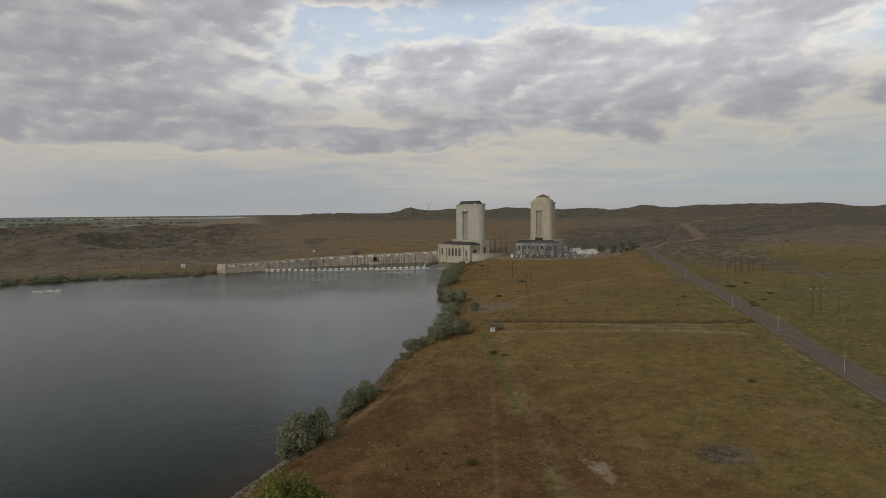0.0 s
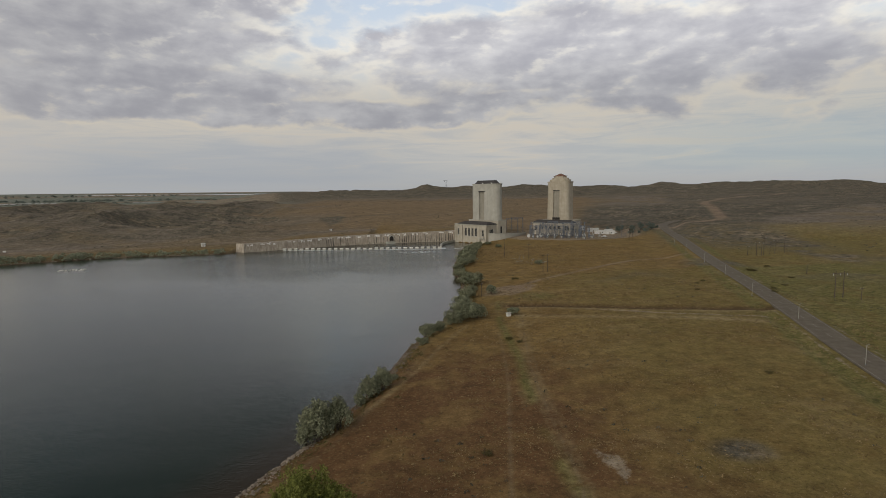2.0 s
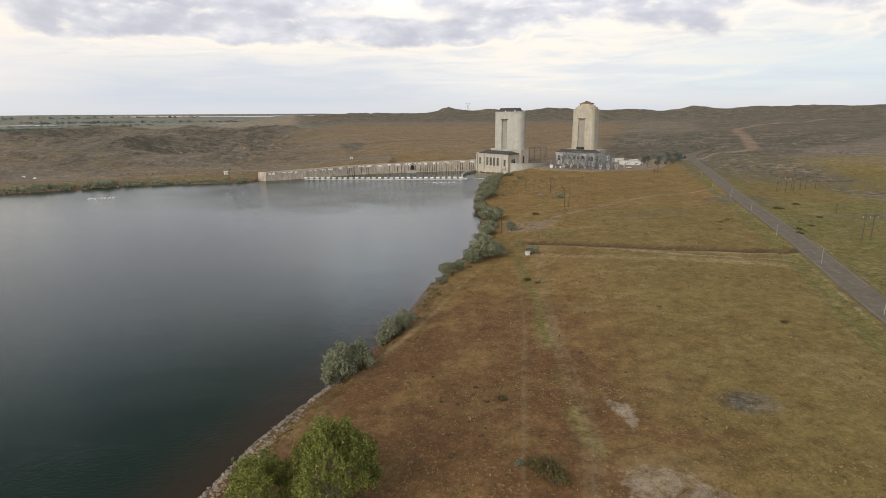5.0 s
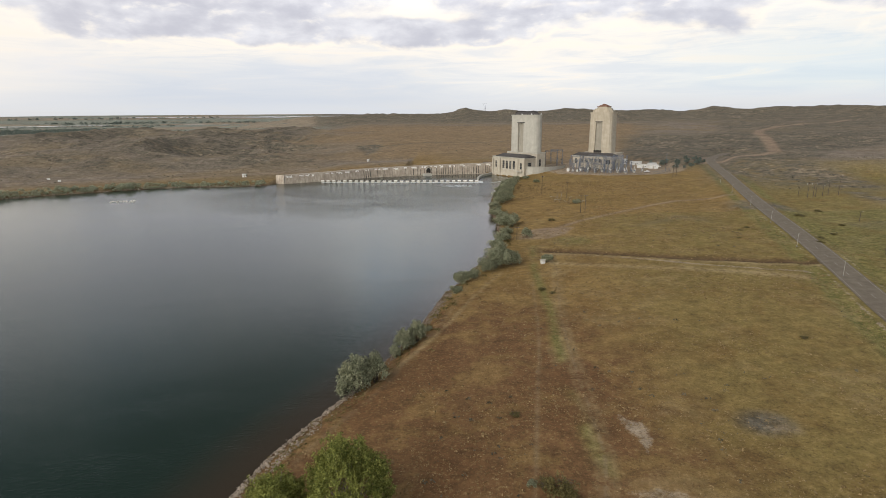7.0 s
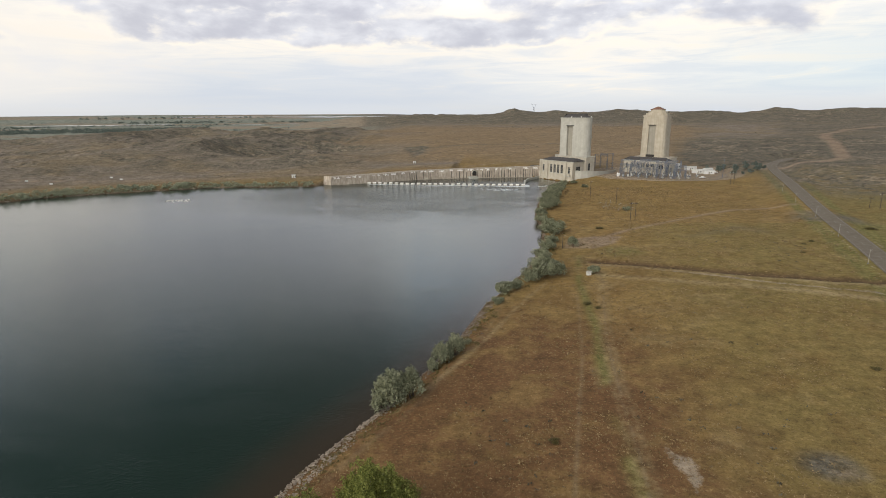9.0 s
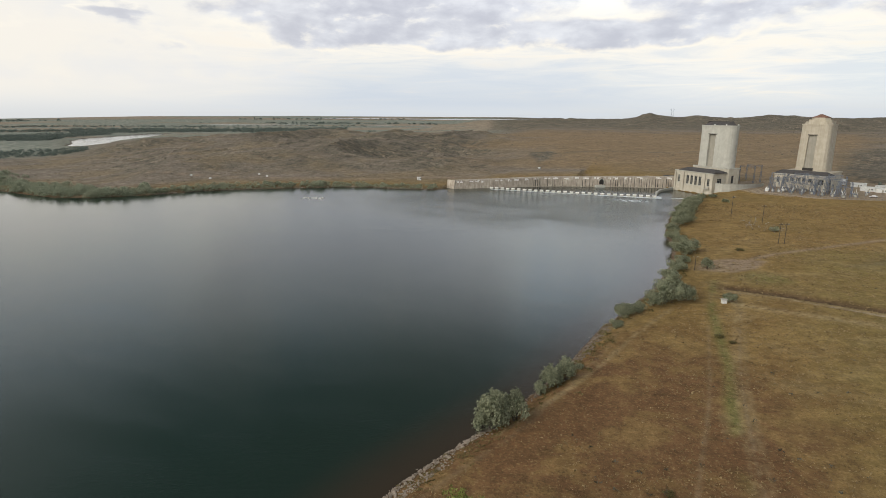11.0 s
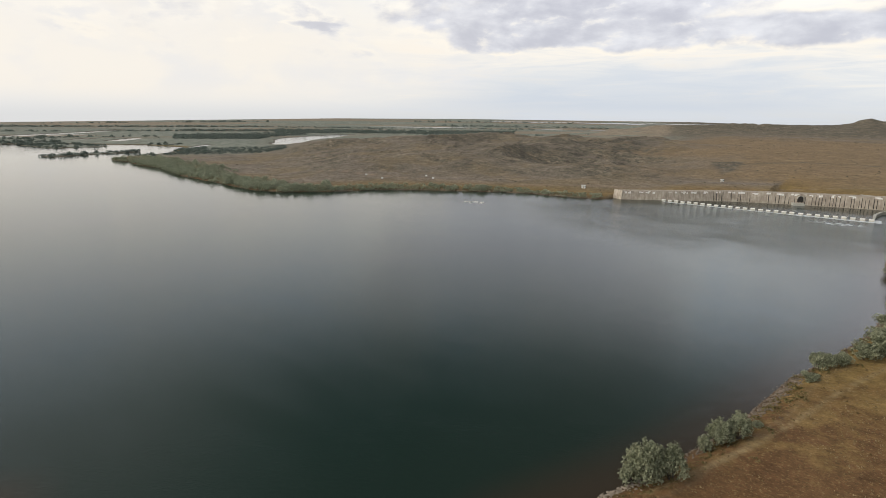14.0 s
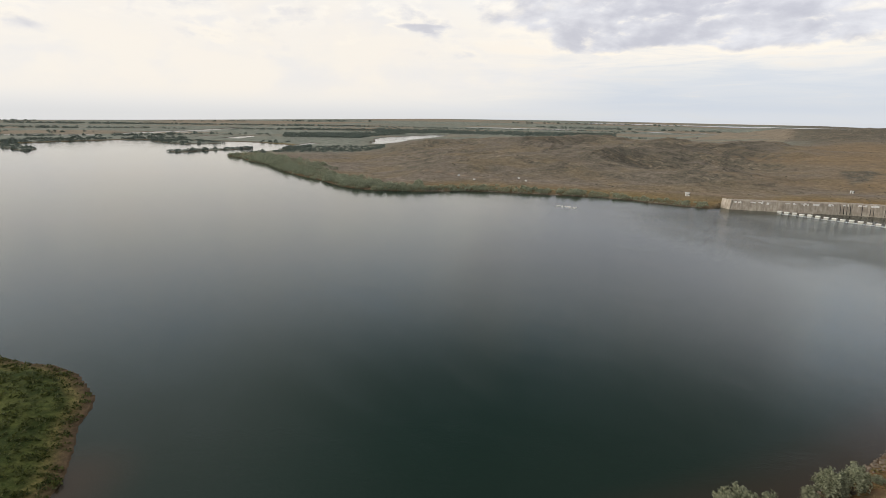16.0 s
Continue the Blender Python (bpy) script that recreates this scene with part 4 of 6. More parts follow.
# ---------------------------------------------------------------- powerhouses
def hall(ph, L, D, z0, Z, front_holes, side_holes, mat, plinth=2.6):
    """The machine hall: four walls with through openings, plinth, cornice and floor."""
    walls = (("front_wall", L, pose(0, 0, 0), front_holes), ("side_wall", D - 1.8, pose(L, 0.9, 0, 0, 0, 90), side_holes),
             ("back_wall", L, pose(L, D, 0, 0, 0, 180), []), ("side_wall", D - 1.8, pose(0, D - 0.9, 0, 0, 0, -90), []))
    for nm, ln, m, holes in walls:
        w = part(nm, wall_with_openings(ln, z0, Z, 0.9, holes), mat, ph)
        w.matrix_local = m
        for h in holes:
            wide = h[1] - h[0]
            fit_window(ph, h[0], h[1], h[2], h[3], 3 if wide > 4 else 2, 4, 0.4, m)
            sill = part("sill", box(h[0] - 0.25, h[1] + 0.25, -0.28, -0.003, h[2] - 0.5, h[2] - 0.05), PALE, ph)
            sill.matrix_local = m
    part("plinth", box(-0.45, L + 0.45, -0.45, -0.003, z0, z0 + plinth, 0.06), mat, ph)
    part("cornice", box(-0.5, L + 0.5, -0.5, D + 0.5, Z + 0.003, Z + 0.7, 0.08), PALE, ph)
    part("floor_slab", box(0.95, L - 0.95, 0.95, D - 0.95, z0 + 3.0, z0 + 3.4), CONCRETE, ph)


def powerhouse_one():
    ph = thing("powerhouse", "cream concrete powerhouse with tall windows and pale surge tower", "power station", pose(27, 552, 0, 0, 0, -50.0))
    L, D, Z = 44.0, 13.5, 18.0
    holes = [(3.6, 6.0, 8.0, 14.5)] + [(13.6 + 4.7 * k, 16.7 + 4.7 * k, 7.2, 15.0) for k in range(4)] + [(37.2, 40.0, 7.6, 13.6)]
    hall(ph, L, D, -2.0, Z, holes, [(3.0, 8.2, 7.4, 14.2)], CREAM, 5.0)
    for x in (0.0, 9.6, 33.8, 42.2):
        part("pilaster", box(x, x + 1.8, -0.9, -0.46, -2.0, Z - 0.6, 0.05), CREAM, ph)
    part("hall_roof", hip_roof(5.5, L + 0.2, 0.2, D - 1.0, Z + 0.71, 2.6, 0.9), ROOFING, ph, "dark hipped hall roof")
    part("canopy", box(35.0, 41.6, -2.4, -0.95, 5.2, 6.0, 0.05), PALE, ph)
    part("switch_box", box(37.4, 41.0, -1.6, -0.95, 6.01, 7.3, 0.05), CREAM, ph)
    # podium and tower
    part("podium", prism(chamfered(5.0, 45.2, D + 0.01, 27.6, 1.5, 1), -1.0, 22.0), CREAM, ph)
    part("podium_cornice", prism(chamfered(4.6, 45.6, D - 0.4, 28.0, 1.5, 1), 22.005, 22.6), PALE, ph)
    part("side_window", box(45.16, 45.25, 18.0, 20.2, 10.0, 16.5), GLASS, ph, "narrow dark window")
    x0, x1, y0, y1, top = 7.4, 42.8, 14.2, 26.8, 57.0
    ra, rb, rz0, rz1 = 20.2, 27.2, 22.62, 50.4
    # tower walls: a core, and a front skin split round the tall recess
    out = chamfered(x0, x1, y0, y1, 6.2, 5)
    core = chamfered(x0 + 0.9, x1 - 0.9, y0 + 1.6, y1 - 0.9, 5.3, 5)
    part("tower_core", prism(core, 22.61, top), RECESS, ph, "grey wall behind the tall recess")
    bm = bmesh.new()
    add_prism(bm, [(ra, y0), (ra, y1)] + [p for p in out if p[0] < ra], 22.61, top)
    part("tower_wall", bm, PALE, ph, "pale plain tower wall with rounded corners")
    part("tower_wall", prism([(rb, y1), (rb, y0)] + [p for p in out if p[0] > rb], 22.61, top), PALE, ph, "pale plain tower wall with rounded corners")
    part("tower_lintel", box(ra + 0.003, rb - 0.003, y0, y1, rz1, top), PALE, ph)
    # dark strip standing in for the shade at the recess head
    part("lintel_strip", box(ra - 1.0, rb + 1.6, y0 - 0.35, y0 - 0.01, rz1 - 0.1, rz1 + 0.5), ROOFING, ph)
    part("recess_edge", box(ra - 0.9, ra - 0.003, y0 - 0.25, y0 - 0.005, 22.62, rz1 - 0.12), PALE, ph)
    rim = chamfered(x0 - 0.35, x1 + 0.35, y0 - 0.35, y1 + 0.35, 6.4, 5)
    part("tower_cornice", prism(rim, top + 0.005, top + 0.9), PALE, ph)
    low = chamfered(x0 + 1.6, x1 - 1.6, y0 + 1.6, y1 - 1.6, 5.0, 5)
    high = chamfered(x0 + 6.0, x1 - 6.0, y0 + 5.6, y1 - 5.6, 2.2, 5)
    part("tower_roof", prism(low, top + 0.91, top + 4.2, high), ROOFING, ph, "dark low hipped tower roof")
    for x, y in ((24.0, y0 + 0.2), (36.0, y0 + 0.4), (x1 - 0.6, 21.0)):
        part("roof_light", box(x, x + 0.9, y, y + 0.9, top + 0.92, top + 1.9, 0.1), WHITE, ph)
    return ph


def powerhouse_two():
    ph = thing("powerhouse", "tan concrete powerhouse with a tapering stepped surge tower", "power station", pose(106.5, 555, 6.0, 0, 0, -35.0))
    L, D, Z = 41.0, 11.0, 11.6
    holes = [(2.0, 4.2, 4.5, 9.6)] + [(8.0 + 4.6 * k, 10.8 + 4.6 * k, 6.2, 9.6) for k in range(5)] + [(33.5, 38.0, 5.0, 9.4)]
    hall(ph, L, D, -2.0, Z, holes, [(2.5, 6.5, 5.0, 9.2)], CREAM)
    part("hall_roof", hip_roof(0.5, L - 0.5, 0.2, D - 1.0, Z + 0.71, 2.8, 0.8), ROOFING, ph, "dark hipped hall roof")
    part("podium", prism(chamfered(4, 39.5, D + 0.01, 30.0, 1.2, 1), -2.0, 14.0), CREAM, ph)
    part("podium_cornice", prism(chamfered(3.5, 40, D - 0.4, 30.4, 1.2, 1), 14.005, 14.8), TANSTONE, ph)
    x0, x1, y0, y1 = 9.0, 33.0, 12.0, 29.0
    base, top = 14.81, 52.2
    ra, rb, rz1 = 16.6, 23.4, top - 7.5

    def shrink(pts, k):
        cx, cy = (x0 + x1) / 2, (y0 + y1) / 2
        return [(cx + (x - cx) * k, cy + (y - cy) * k) for x, y in pts]

    out = chamfered(x0, x1, y0, y1, 4.2, 3)
    core = chamfered(x0 + 0.8, x1 - 0.8, y0 + 1.3, y1 - 0.8, 3.6, 3)
    part("recessed_panel", prism(core, base, top, shrink(core, 0.95)), RECESS, ph, "darker grey recessed panel")
    left = [(ra, y0), (ra, y1)] + [p for p in out if p[0] < ra]
    right = [(rb, y1), (rb, y0)] + [p for p in out if p[0] > rb]
    part("tower_wall", prism(left, base, top, shrink(left, 0.95)), TANSTONE, ph, "tan tapering tower wall with stained panels")
    part("tower_wall", prism(right, base, top, shrink(right, 0.95)), TANSTONE, ph, "tan tapering tower wall with stained panels")
    part("panel_lintel", box(ra - 0.4, rb + 0.4, y0 + 0.42, y1 - 0.6, rz1, top), TANSTONE, ph)
    # dark bar added as the shadow below the panel lintel
    part("lintel_shadow_strip", box(ra - 0.4, rb + 0.4, y0 + 0.2, y0 + 0.41, rz1 - 0.5, rz1 + 0.1), ROOFING, ph)
    part("louvre", box(ra - 0.6, rb + 0.6, y0 - 0.3, y0 - 0.005, base + 0.2, base + 2.4), WETDARK, ph, "dark louvre opening at the tower foot")
    z = top
    for inset, h in ((0.2, 1.2), (2.0, 2.0), (3.6, 1.6), (5.2, 1.6)):
        part("step", prism(chamfered(x0 + inset, x1 - inset, y0 + inset, y1 - inset, 3.0, 1), z + 0.005, z + h), TANSTONE, ph)
        z += h
    low = chamfered(x0 + 5.4, x1 - 5.4, y0 + 5.4, y1 - 5.4, 1.0, 1)
    part("roof_eave", prism(low, z + 0.006, z + 0.5), REDTILE, ph, "red-brown tiled roof")
    cx, cy = (x0 + x1) / 2, (y0 + y1) / 2
    part("roof_cap", prism(chamfered(x0 + 6.2, x1 - 6.2, y0 + 6.2, y1 - 6.2, 1.0, 1), z + 0.51, z + 2.8, chamfered(cx - 0.6, cx + 0.6, cy - 0.6, cy + 0.6, 0.2, 1)), REDTILE, ph, "red-brown tiled roof")
    return ph


powerhouse_one()
powerhouse_two()


# ---------------------------------------------------------------- wall round the tailrace
def extrude_wall(name, line, z0, tops, batter, thick, mat, parent):
    """A battered wall along a line, its face leaning back from the water on the right-hand side of the line."""
    pts = [Vector((x, y, 0)) for x, y in line]
    bm = bmesh.new()
    prev = None
    for k, p in enumerate(pts):
        d = (pts[min(k + 1, len(pts) - 1)] - pts[max(k - 1, 0)]).normalized()
        back = Vector((d.y, -d.x, 0))
        t = tops[k]
        row = [bm.verts.new((p.x, p.y, z0)), bm.verts.new((p + back * batter) + Vector((0, 0, t))), bm.verts.new((p + back * (batter + thick)) + Vector((0, 0, t))),
               bm.verts.new((p + back * (batter + thick)) + Vector((0, 0, z0)))]
        if prev:
            for i in range(4):
                bm.faces.new((prev[i], prev[(i + 1) % 4], row[(i + 1) % 4], row[i]))
        else:
            bm.faces.new(row)
        prev = row
    bm.faces.new(prev[::-1])
    return part(name, bm, mat, parent)


rng = random.Random(4)
wall_pts = resample(rounded(WALL_LINE, 2), 9.0)
retaining = tagged(thing("retaining_wall", "long stained concrete retaining wall round the tailrace", "wall", kind="structure"))
n_seg = len(wall_pts) - 1
for k in range(n_seg):
    a, b = wall_pts[k], wall_pts[k + 1]
    sa, sb = k / n_seg, (k + 1) / n_seg
    top = lambda s: 10.2 - 2.9 * s + (0.6 if s < 0.02 else 0)
    extrude_wall("panel", [tuple(a + (b - a) * 0.006), tuple(b - (b - a) * 0.006)], -2.0, [top(sa), top(sb)], 1.6, 9.0, CONCRETE, retaining)
    d = (b - a) / np.hypot(*(b - a))
    back = np.array([d[1], -d[0]])
    ang = math.degrees(math.atan2(d[1], d[0]))
    zt = top((sa + sb) / 2)
    # drain slots cut the face as dark upright streaks
    if sa < 0.62:
        for j in range(4):
            if rng.random() < (0.85 if sa < 0.36 else 0.55):
                q = a + d * (1.2 + 2.2 * j + rng.uniform(-0.3, 0.3))
                h0, h1 = 0.5, zt - rng.uniform(1.3, 3.0)
                lean = 1.6 / (zt + 2.0)
                bm = bmesh.new()
                w = rng.uniform(0.18, 0.34)
                add_prism(bm, [(-w, -0.12), (w, -0.12), (w, 0.06), (-w, 0.06)], h0, h1, [(-w * 0.6, -0.12 - lean * (h1 - h0)), (w * 0.6, -0.12 - lean * (h1 - h0)), (w * 0.6, 0.06 - lean * (h1 - h0)), (-w * 0.6, 0.06 - lean * (h1 - h0))])
                s = part("drain_slot", bm, WETDARK, retaining, "dark wet drain slot")
                off = lean * (h0 + 2.0)
                s.matrix_local = pose(q[0] + back[0] * off, q[1] + back[1] * off, 0, 0, 0, ang)
    # lime bloom under the coping
    if rng.random() < 0.95:
        for j in range(rng.randint(3, 4)):
            x0 = rng.uniform(0.2, 5.5)
            wdt = rng.uniform(0.8, 3.4)
            q = a + d * x0
            bm = bmesh.new()
            hz = rng.uniform(0.4, 1.7)
            zz = zt - rng.uniform(0.1, 0.9)
            add_prism(bm, [(0, -0.1), (wdt, -0.1), (wdt, 0.4), (0, 0.4)], zz - hz, zz, [(0.2, -0.14), (wdt - 0.1, -0.14), (wdt - 0.1, 0.4), (0.2, 0.4)])
            s = part("lime_crust", bm, LIME, retaining, "white lime crust")
            off = 1.6 * (zz + 2.0) / (zt + 2.0)
            s.matrix_local = pose(q[0] + back[0] * off, q[1] + back[1] * off, 0, 0, 0, ang)
end_a, end_b = WALL_LINE[-1], (-171, 487)
extrude_wall("end_wall", [end_a, end_b], -2.0, [7.8, 7.6], 1.2, 1.2, CONCRETE, retaining)

# baffle blocks in the water in front of it
bm = bmesh.new()
add_prism(bm, [(-1.5, -1.5), (1.5, -1.5), (1.5, 1.5), (-1.5, 1.5)], -2.5, 1.2, [(-1.4, -1.1), (1.4, -1.1), (1.4, 1.4), (-1.4, 1.4)])
block = thing("baffle_block", "weathered grey concrete baffle block standing in water", "concrete block", group="baffle blocks")
part("block", bm, PALE, block)
part("weathered_cap", box(-1.5, 1.5, -1.2, 1.5, 1.203, 1.7, 0.08), LIME, block, "white bleached top")
line = resample([(-130, 495), (-88, 492), (-40, 490), (-4, 490), (10, 491)], 4.9)
for k, p in enumerate(line):
    m = pose(p[0] + rng.uniform(-0.15, 0.15), p[1] + rng.uniform(-0.2, 0.2), rng.uniform(-0.25, 0.15), 0, 0, rng.uniform(-4, 4))
    if k == 0:
        block.matrix_basis = m
    else:
        copy_thing(block, m)
# ---------------------------------------------------------------- plants
def leaf_cloud(centres, sizes, normals_up, seed, squash=0.75, broad=1.0):
    """Leaf sprays: one bent quad for each centre, turned at random."""
    r = np.random.RandomState(seed)
    n = len(centres)
    a = r.normal(size=(n, 3))
    a[:, 2] *= squash
    a /= np.linalg.norm(a, axis=1)[:, None]
    b = np.cross(a, r.normal(size=(n, 3)) + np.array([0, 0, normals_up]))
    b /= np.linalg.norm(b, axis=1)[:, None] + 1e-9
    s = np.asarray(sizes)[:, None]
    w = s * (0.45 + 0.2 * r.rand(n, 1)) * broad
    p = np.stack([centres - a * s * 0.5, centres + b * w * 0.5, centres + a * s * 0.5, centres - b * w * 0.5], 1)
    return p.reshape(-1, 3)


def quads_mesh(name, verts, mat):
    n = len(verts) // 4
    me = bpy.data.meshes.new(name)
    me.vertices.add(len(verts))
    me.vertices.foreach_set("co", np.asarray(verts, np.float32).ravel())
    me.loops.add(len(verts))
    me.loops.foreach_set("vertex_index", np.arange(len(verts), dtype=np.int32))
    me.polygons.add(n)
    me.polygons.foreach_set("loop_start", np.arange(n, dtype=np.int32) * 4)
    me.update(calc_edges=True)
    me.materials.append(mat)
    return me


def crown_points(r, h, z0, lobes, count, seed):
    """Points in the outer shell of several lobes, so that the outline is uneven and has gaps."""
    g = np.random.RandomState(seed)
    out, size = [], []
    for k in range(lobes):
        a = g.rand() * 6.283
        rr = r * 0.74 * math.sqrt(g.rand())
        lr = r * g.uniform(0.20, 0.40)
        cz = z0 + (h - z0) * g.uniform(0.25, 0.85) * (1 - 0.35 * rr / r)
        c = np.array([math.cos(a) * rr, math.sin(a) * rr, cz])
        m = count // lobes
        d = g.normal(size=(m, 3))
        d /= np.linalg.norm(d, axis=1)[:, None]
        d[:, 2] *= 0.85
        rad = lr * (0.55 + 0.5 * g.rand(m, 1) ** 0.6)
        q = c + d * rad
        out.append(q)
        size.append(np.full(m, 1.0))
    p = np.vstack(out)
    p[:, 2] = np.clip(p[:, 2], z0 * 0.5, h)
    return p, np.concatenate(size)


def woody(r, h, stems, seed, mat_parent_name="trunk"):
    """Tapered stems with limbs that fork into the crown."""
    g = random.Random(seed)
    bm = bmesh.new()
    for s in range(stems):
        a = g.uniform(0, 6.283)
        lean = r * (0.12 if stems == 1 else 0.35)
        top = Vector((math.cos(a) * lean, math.sin(a) * lean, h * g.uniform(0.55, 0.7)))
        foot = Vector((math.cos(a) * 0.15 * stems, math.sin(a) * 0.15 * stems, -0.4))
        mid = foot.lerp(top, 0.5) + Vector((g.uniform(-0.2, 0.2), g.uniform(-0.2, 0.2), 0))
        rad = 0.028 * h / math.sqrt(stems) + 0.03
        add_tube(bm, [foot, mid, top], rad, rad * 0.3, 6)
        for k in range(5):
            t = g.uniform(0.3, 0.95)
            p = foot.lerp(top, t)
            b = g.uniform(0, 6.283)
            e = p + Vector((math.cos(b), math.sin(b), g.uniform(0.5, 1.1))) * r * g.uniform(0.3, 0.55)
            e.z = min(e.z, h * 0.72)
            add_tube(bm, [p, p.lerp(e, 0.55) + Vector((0, 0, 0.12 * r)), e], rad * 0.45, rad * 0.12, 5)
    return bm


def bush_kind(name, label, category, r, h, z0, lobes, leaves, leaf, mat, stems, seed, group):
    t = thing(name, label, category, group=group)
    part("trunk", woody(r, h, stems, seed), BARK, t)
    p, s = crown_points(r, h, z0, lobes, leaves, seed)
    g = np.random.RandomState(seed + 1)
    ob = new("crown", quads_mesh("crown", leaf_cloud(p, leaf * (0.7 + 0.6 * g.rand(len(p))), 0.6, seed), mat))
    ob.parent = t
    return t


def planted(kinds, spots, seed, sink=0.1):
    """Sets copies of the kinds out at (x, y, radius, height); the first of each kind takes the first spot."""
    g = random.Random(seed)
    used = {}
    for x, y, r, h in spots:
        k = g.randrange(len(kinds))
        ob, kr, kh = kinds[k]
        m = pose(x, y, ground_at(x, y) - sink, 0, 0, g.uniform(0, 360)) @ Matrix.Diagonal((r / kr, r / kr, h / kh, 1))
        if k not in used:
            used[k] = True
            ob.matrix_basis = m
        else:
            c = copy_thing(ob, pose(0, 0, 0))
            c.matrix_basis = m
    for k, (ob, _, _) in enumerate(kinds):
        if k not in used:
            for o in (*ob.children_recursive, ob):
                bpy.data.objects.remove(o)


OLIVE_SPOTS = [(-10, 141, 1.4, 1.6), (10.4, 74.0, 1.0, 1.1),
               (-3, 174, 2.4, 3.0), (-1, 186, 3.6, 5.6), (3, 190, 2.6, 4.2), (8, 198, 4.0, 6.2), (13, 203, 5.2, 8.0), (18, 206, 4.0, 6.8), (11, 214, 4.2, 6.2), (15, 222, 4.0, 6.0),
               (14, 236, 4.2, 5.6), (17, 248, 4.4, 6.0), (20, 262, 3.6, 4.6), (21, 279, 5.4, 7.2), (25, 286, 4.4, 6.8), (19, 294, 4.2, 5.4), (21, 308, 4.4, 5.2), (18, 322, 4.4, 5.2),
               (19, 338, 4.8, 5.8), (22, 352, 5.0, 6.4), (27, 362, 5.0, 6.4), (23, 374, 5.4, 7.0), (29, 384, 5.4, 6.6), (25, 394, 5.0, 6.4), (31, 404, 5.6, 6.8), (28, 418, 5.4, 6.2),
               (35, 428, 5.2, 6.0), (32, 440, 5.2, 6.2), (38, 450, 5.0, 5.6), (36, 462, 4.6, 5.2), (43, 470, 4.0, 4.6), (29, 253, 3.0, 5.2), (32, 208, 2.6, 3.6), (69, 341, 2.8, 3.2),
               (52, 478, 3.4, 3.4), (58, 452, 3.0, 3.0), (46, 489, 2.4, 2.4)]
olives = [(bush_kind("olive_shrub", "silvery green riverside shrub with a rounded uneven crown", "shrub", 4.0, 5.5, 0.4, 22 + k, 3600, 0.50, OLIVE, 4, 20 + k, "shrubs along the river bank"), 4.0, 5.5) for k in range(4)]
planted(olives, OLIVE_SPOTS, 3)

def feathery_tree(name, label, category, r, h, sprays, per, leaf, seed, group, leafage, bark):
    """A many-stemmed tree: limbs fan out from the foot, each ending in an upright spray of small leaves."""
    t = thing(name, label, category, group=group)
    g = np.random.RandomState(seed)
    wood = bmesh.new()
    pts = []
    for k in range(sprays):
        a = g.uniform(0, 6.283)
        up = math.asin(g.uniform(-0.25, 1.0))
        lump = 1.0 + 0.13 * math.sin(3 * a + seed) + 0.10 * math.sin(5 * a + 7 * up)
        f = g.uniform(0.55, 1.0) ** 0.6 * lump
        tip = np.array([math.cos(a) * math.cos(up) * r * f, math.sin(a) * math.cos(up) * r * f, h * 0.46 + math.sin(up) * h * 0.54 * f]) * np.array([1 - 0.28 * max(0, math.sin(up)), 1 - 0.28 * max(0, math.sin(up)), 1])
        foot = np.array([math.cos(a) * 0.25, math.sin(a) * 0.25, -0.3])
        bend = np.array([tip[0] * 0.45, tip[1] * 0.45, tip[2] * 0.62])
        if k % 7 == 0:
            add_tube(wood, [foot, foot * 0.5 + bend * 0.5 + np.array([0, 0, 0.3]), bend, tip * 0.97], 0.10, 0.02, 5)
        ln = g.uniform(0.9, 2.0)
        out = np.array([tip[0] / r * 0.45, tip[1] / r * 0.45, 1.0])
        out /= np.linalg.norm(out)
        s = g.rand(per, 1)
        side = g.normal(size=(per, 3)) * (0.16 + 0.30 * (1 - s)) * 0.9
        pts.append(tip + out * (s - 0.55) * ln + side)
    p = np.vstack(pts)
    p[:, 2] = np.maximum(p[:, 2], 0.2)
    part("trunk", wood, bark, t, "thin grey stems and limbs")
    ob = new("crown", quads_mesh("crown", leaf_cloud(p, leaf * (0.6 + 0.8 * g.rand(len(p))), 0.4, seed, 1.2), leafage))
    ob.parent = t
    return t


for row in ((-16.4, 66.5, 30, 6.2, 12.8, 620, 60, 40, "tall bright green leafy poplar with pale stems"), (-26.0, 64.5, 200, 4.4, 9.6, 340, 52, 41, "smaller bright green poplar on the stony bank")):
    x, y, turn, r, h, sprays, per, seed, label = row
    feathery_tree("poplar_tree", label, "tree", r, h, sprays, per, 0.30, seed, "green trees on the bank", GREENLEAF, PALEBARK).matrix_basis = pose(x, y, ground_at(x, y) - 0.1, 0, 0, turn)

for row in ((-23.6, 109, 10, 3.7, 8.2, 260, 46, 50), (-19.8, 111.5, 80, 2.4, 6.8, 130, 42, 51), (-26.0, 107.5, 150, 1.8, 4.2, 70, 40, 52), (-15.2, 131, 60, 2.6, 5.4, 140, 42, 53), (-12.4, 134, 200, 2.0, 5.6, 110, 40, 54), (-17.4, 127, 20, 1.4, 3.0, 50, 36, 55)):
    x, y, turn, r, h, sprays, per, seed = row
    feathery_tree("olive_shrub", "silvery green upright shrub on the stony river bank", "shrub", r, h, sprays, int(per * 0.6), 0.44, seed, "shrubs along the river bank", OLIVE, BARK).matrix_basis = pose(x, y, ground_at(x, y) - 0.1, 0, 0, turn)

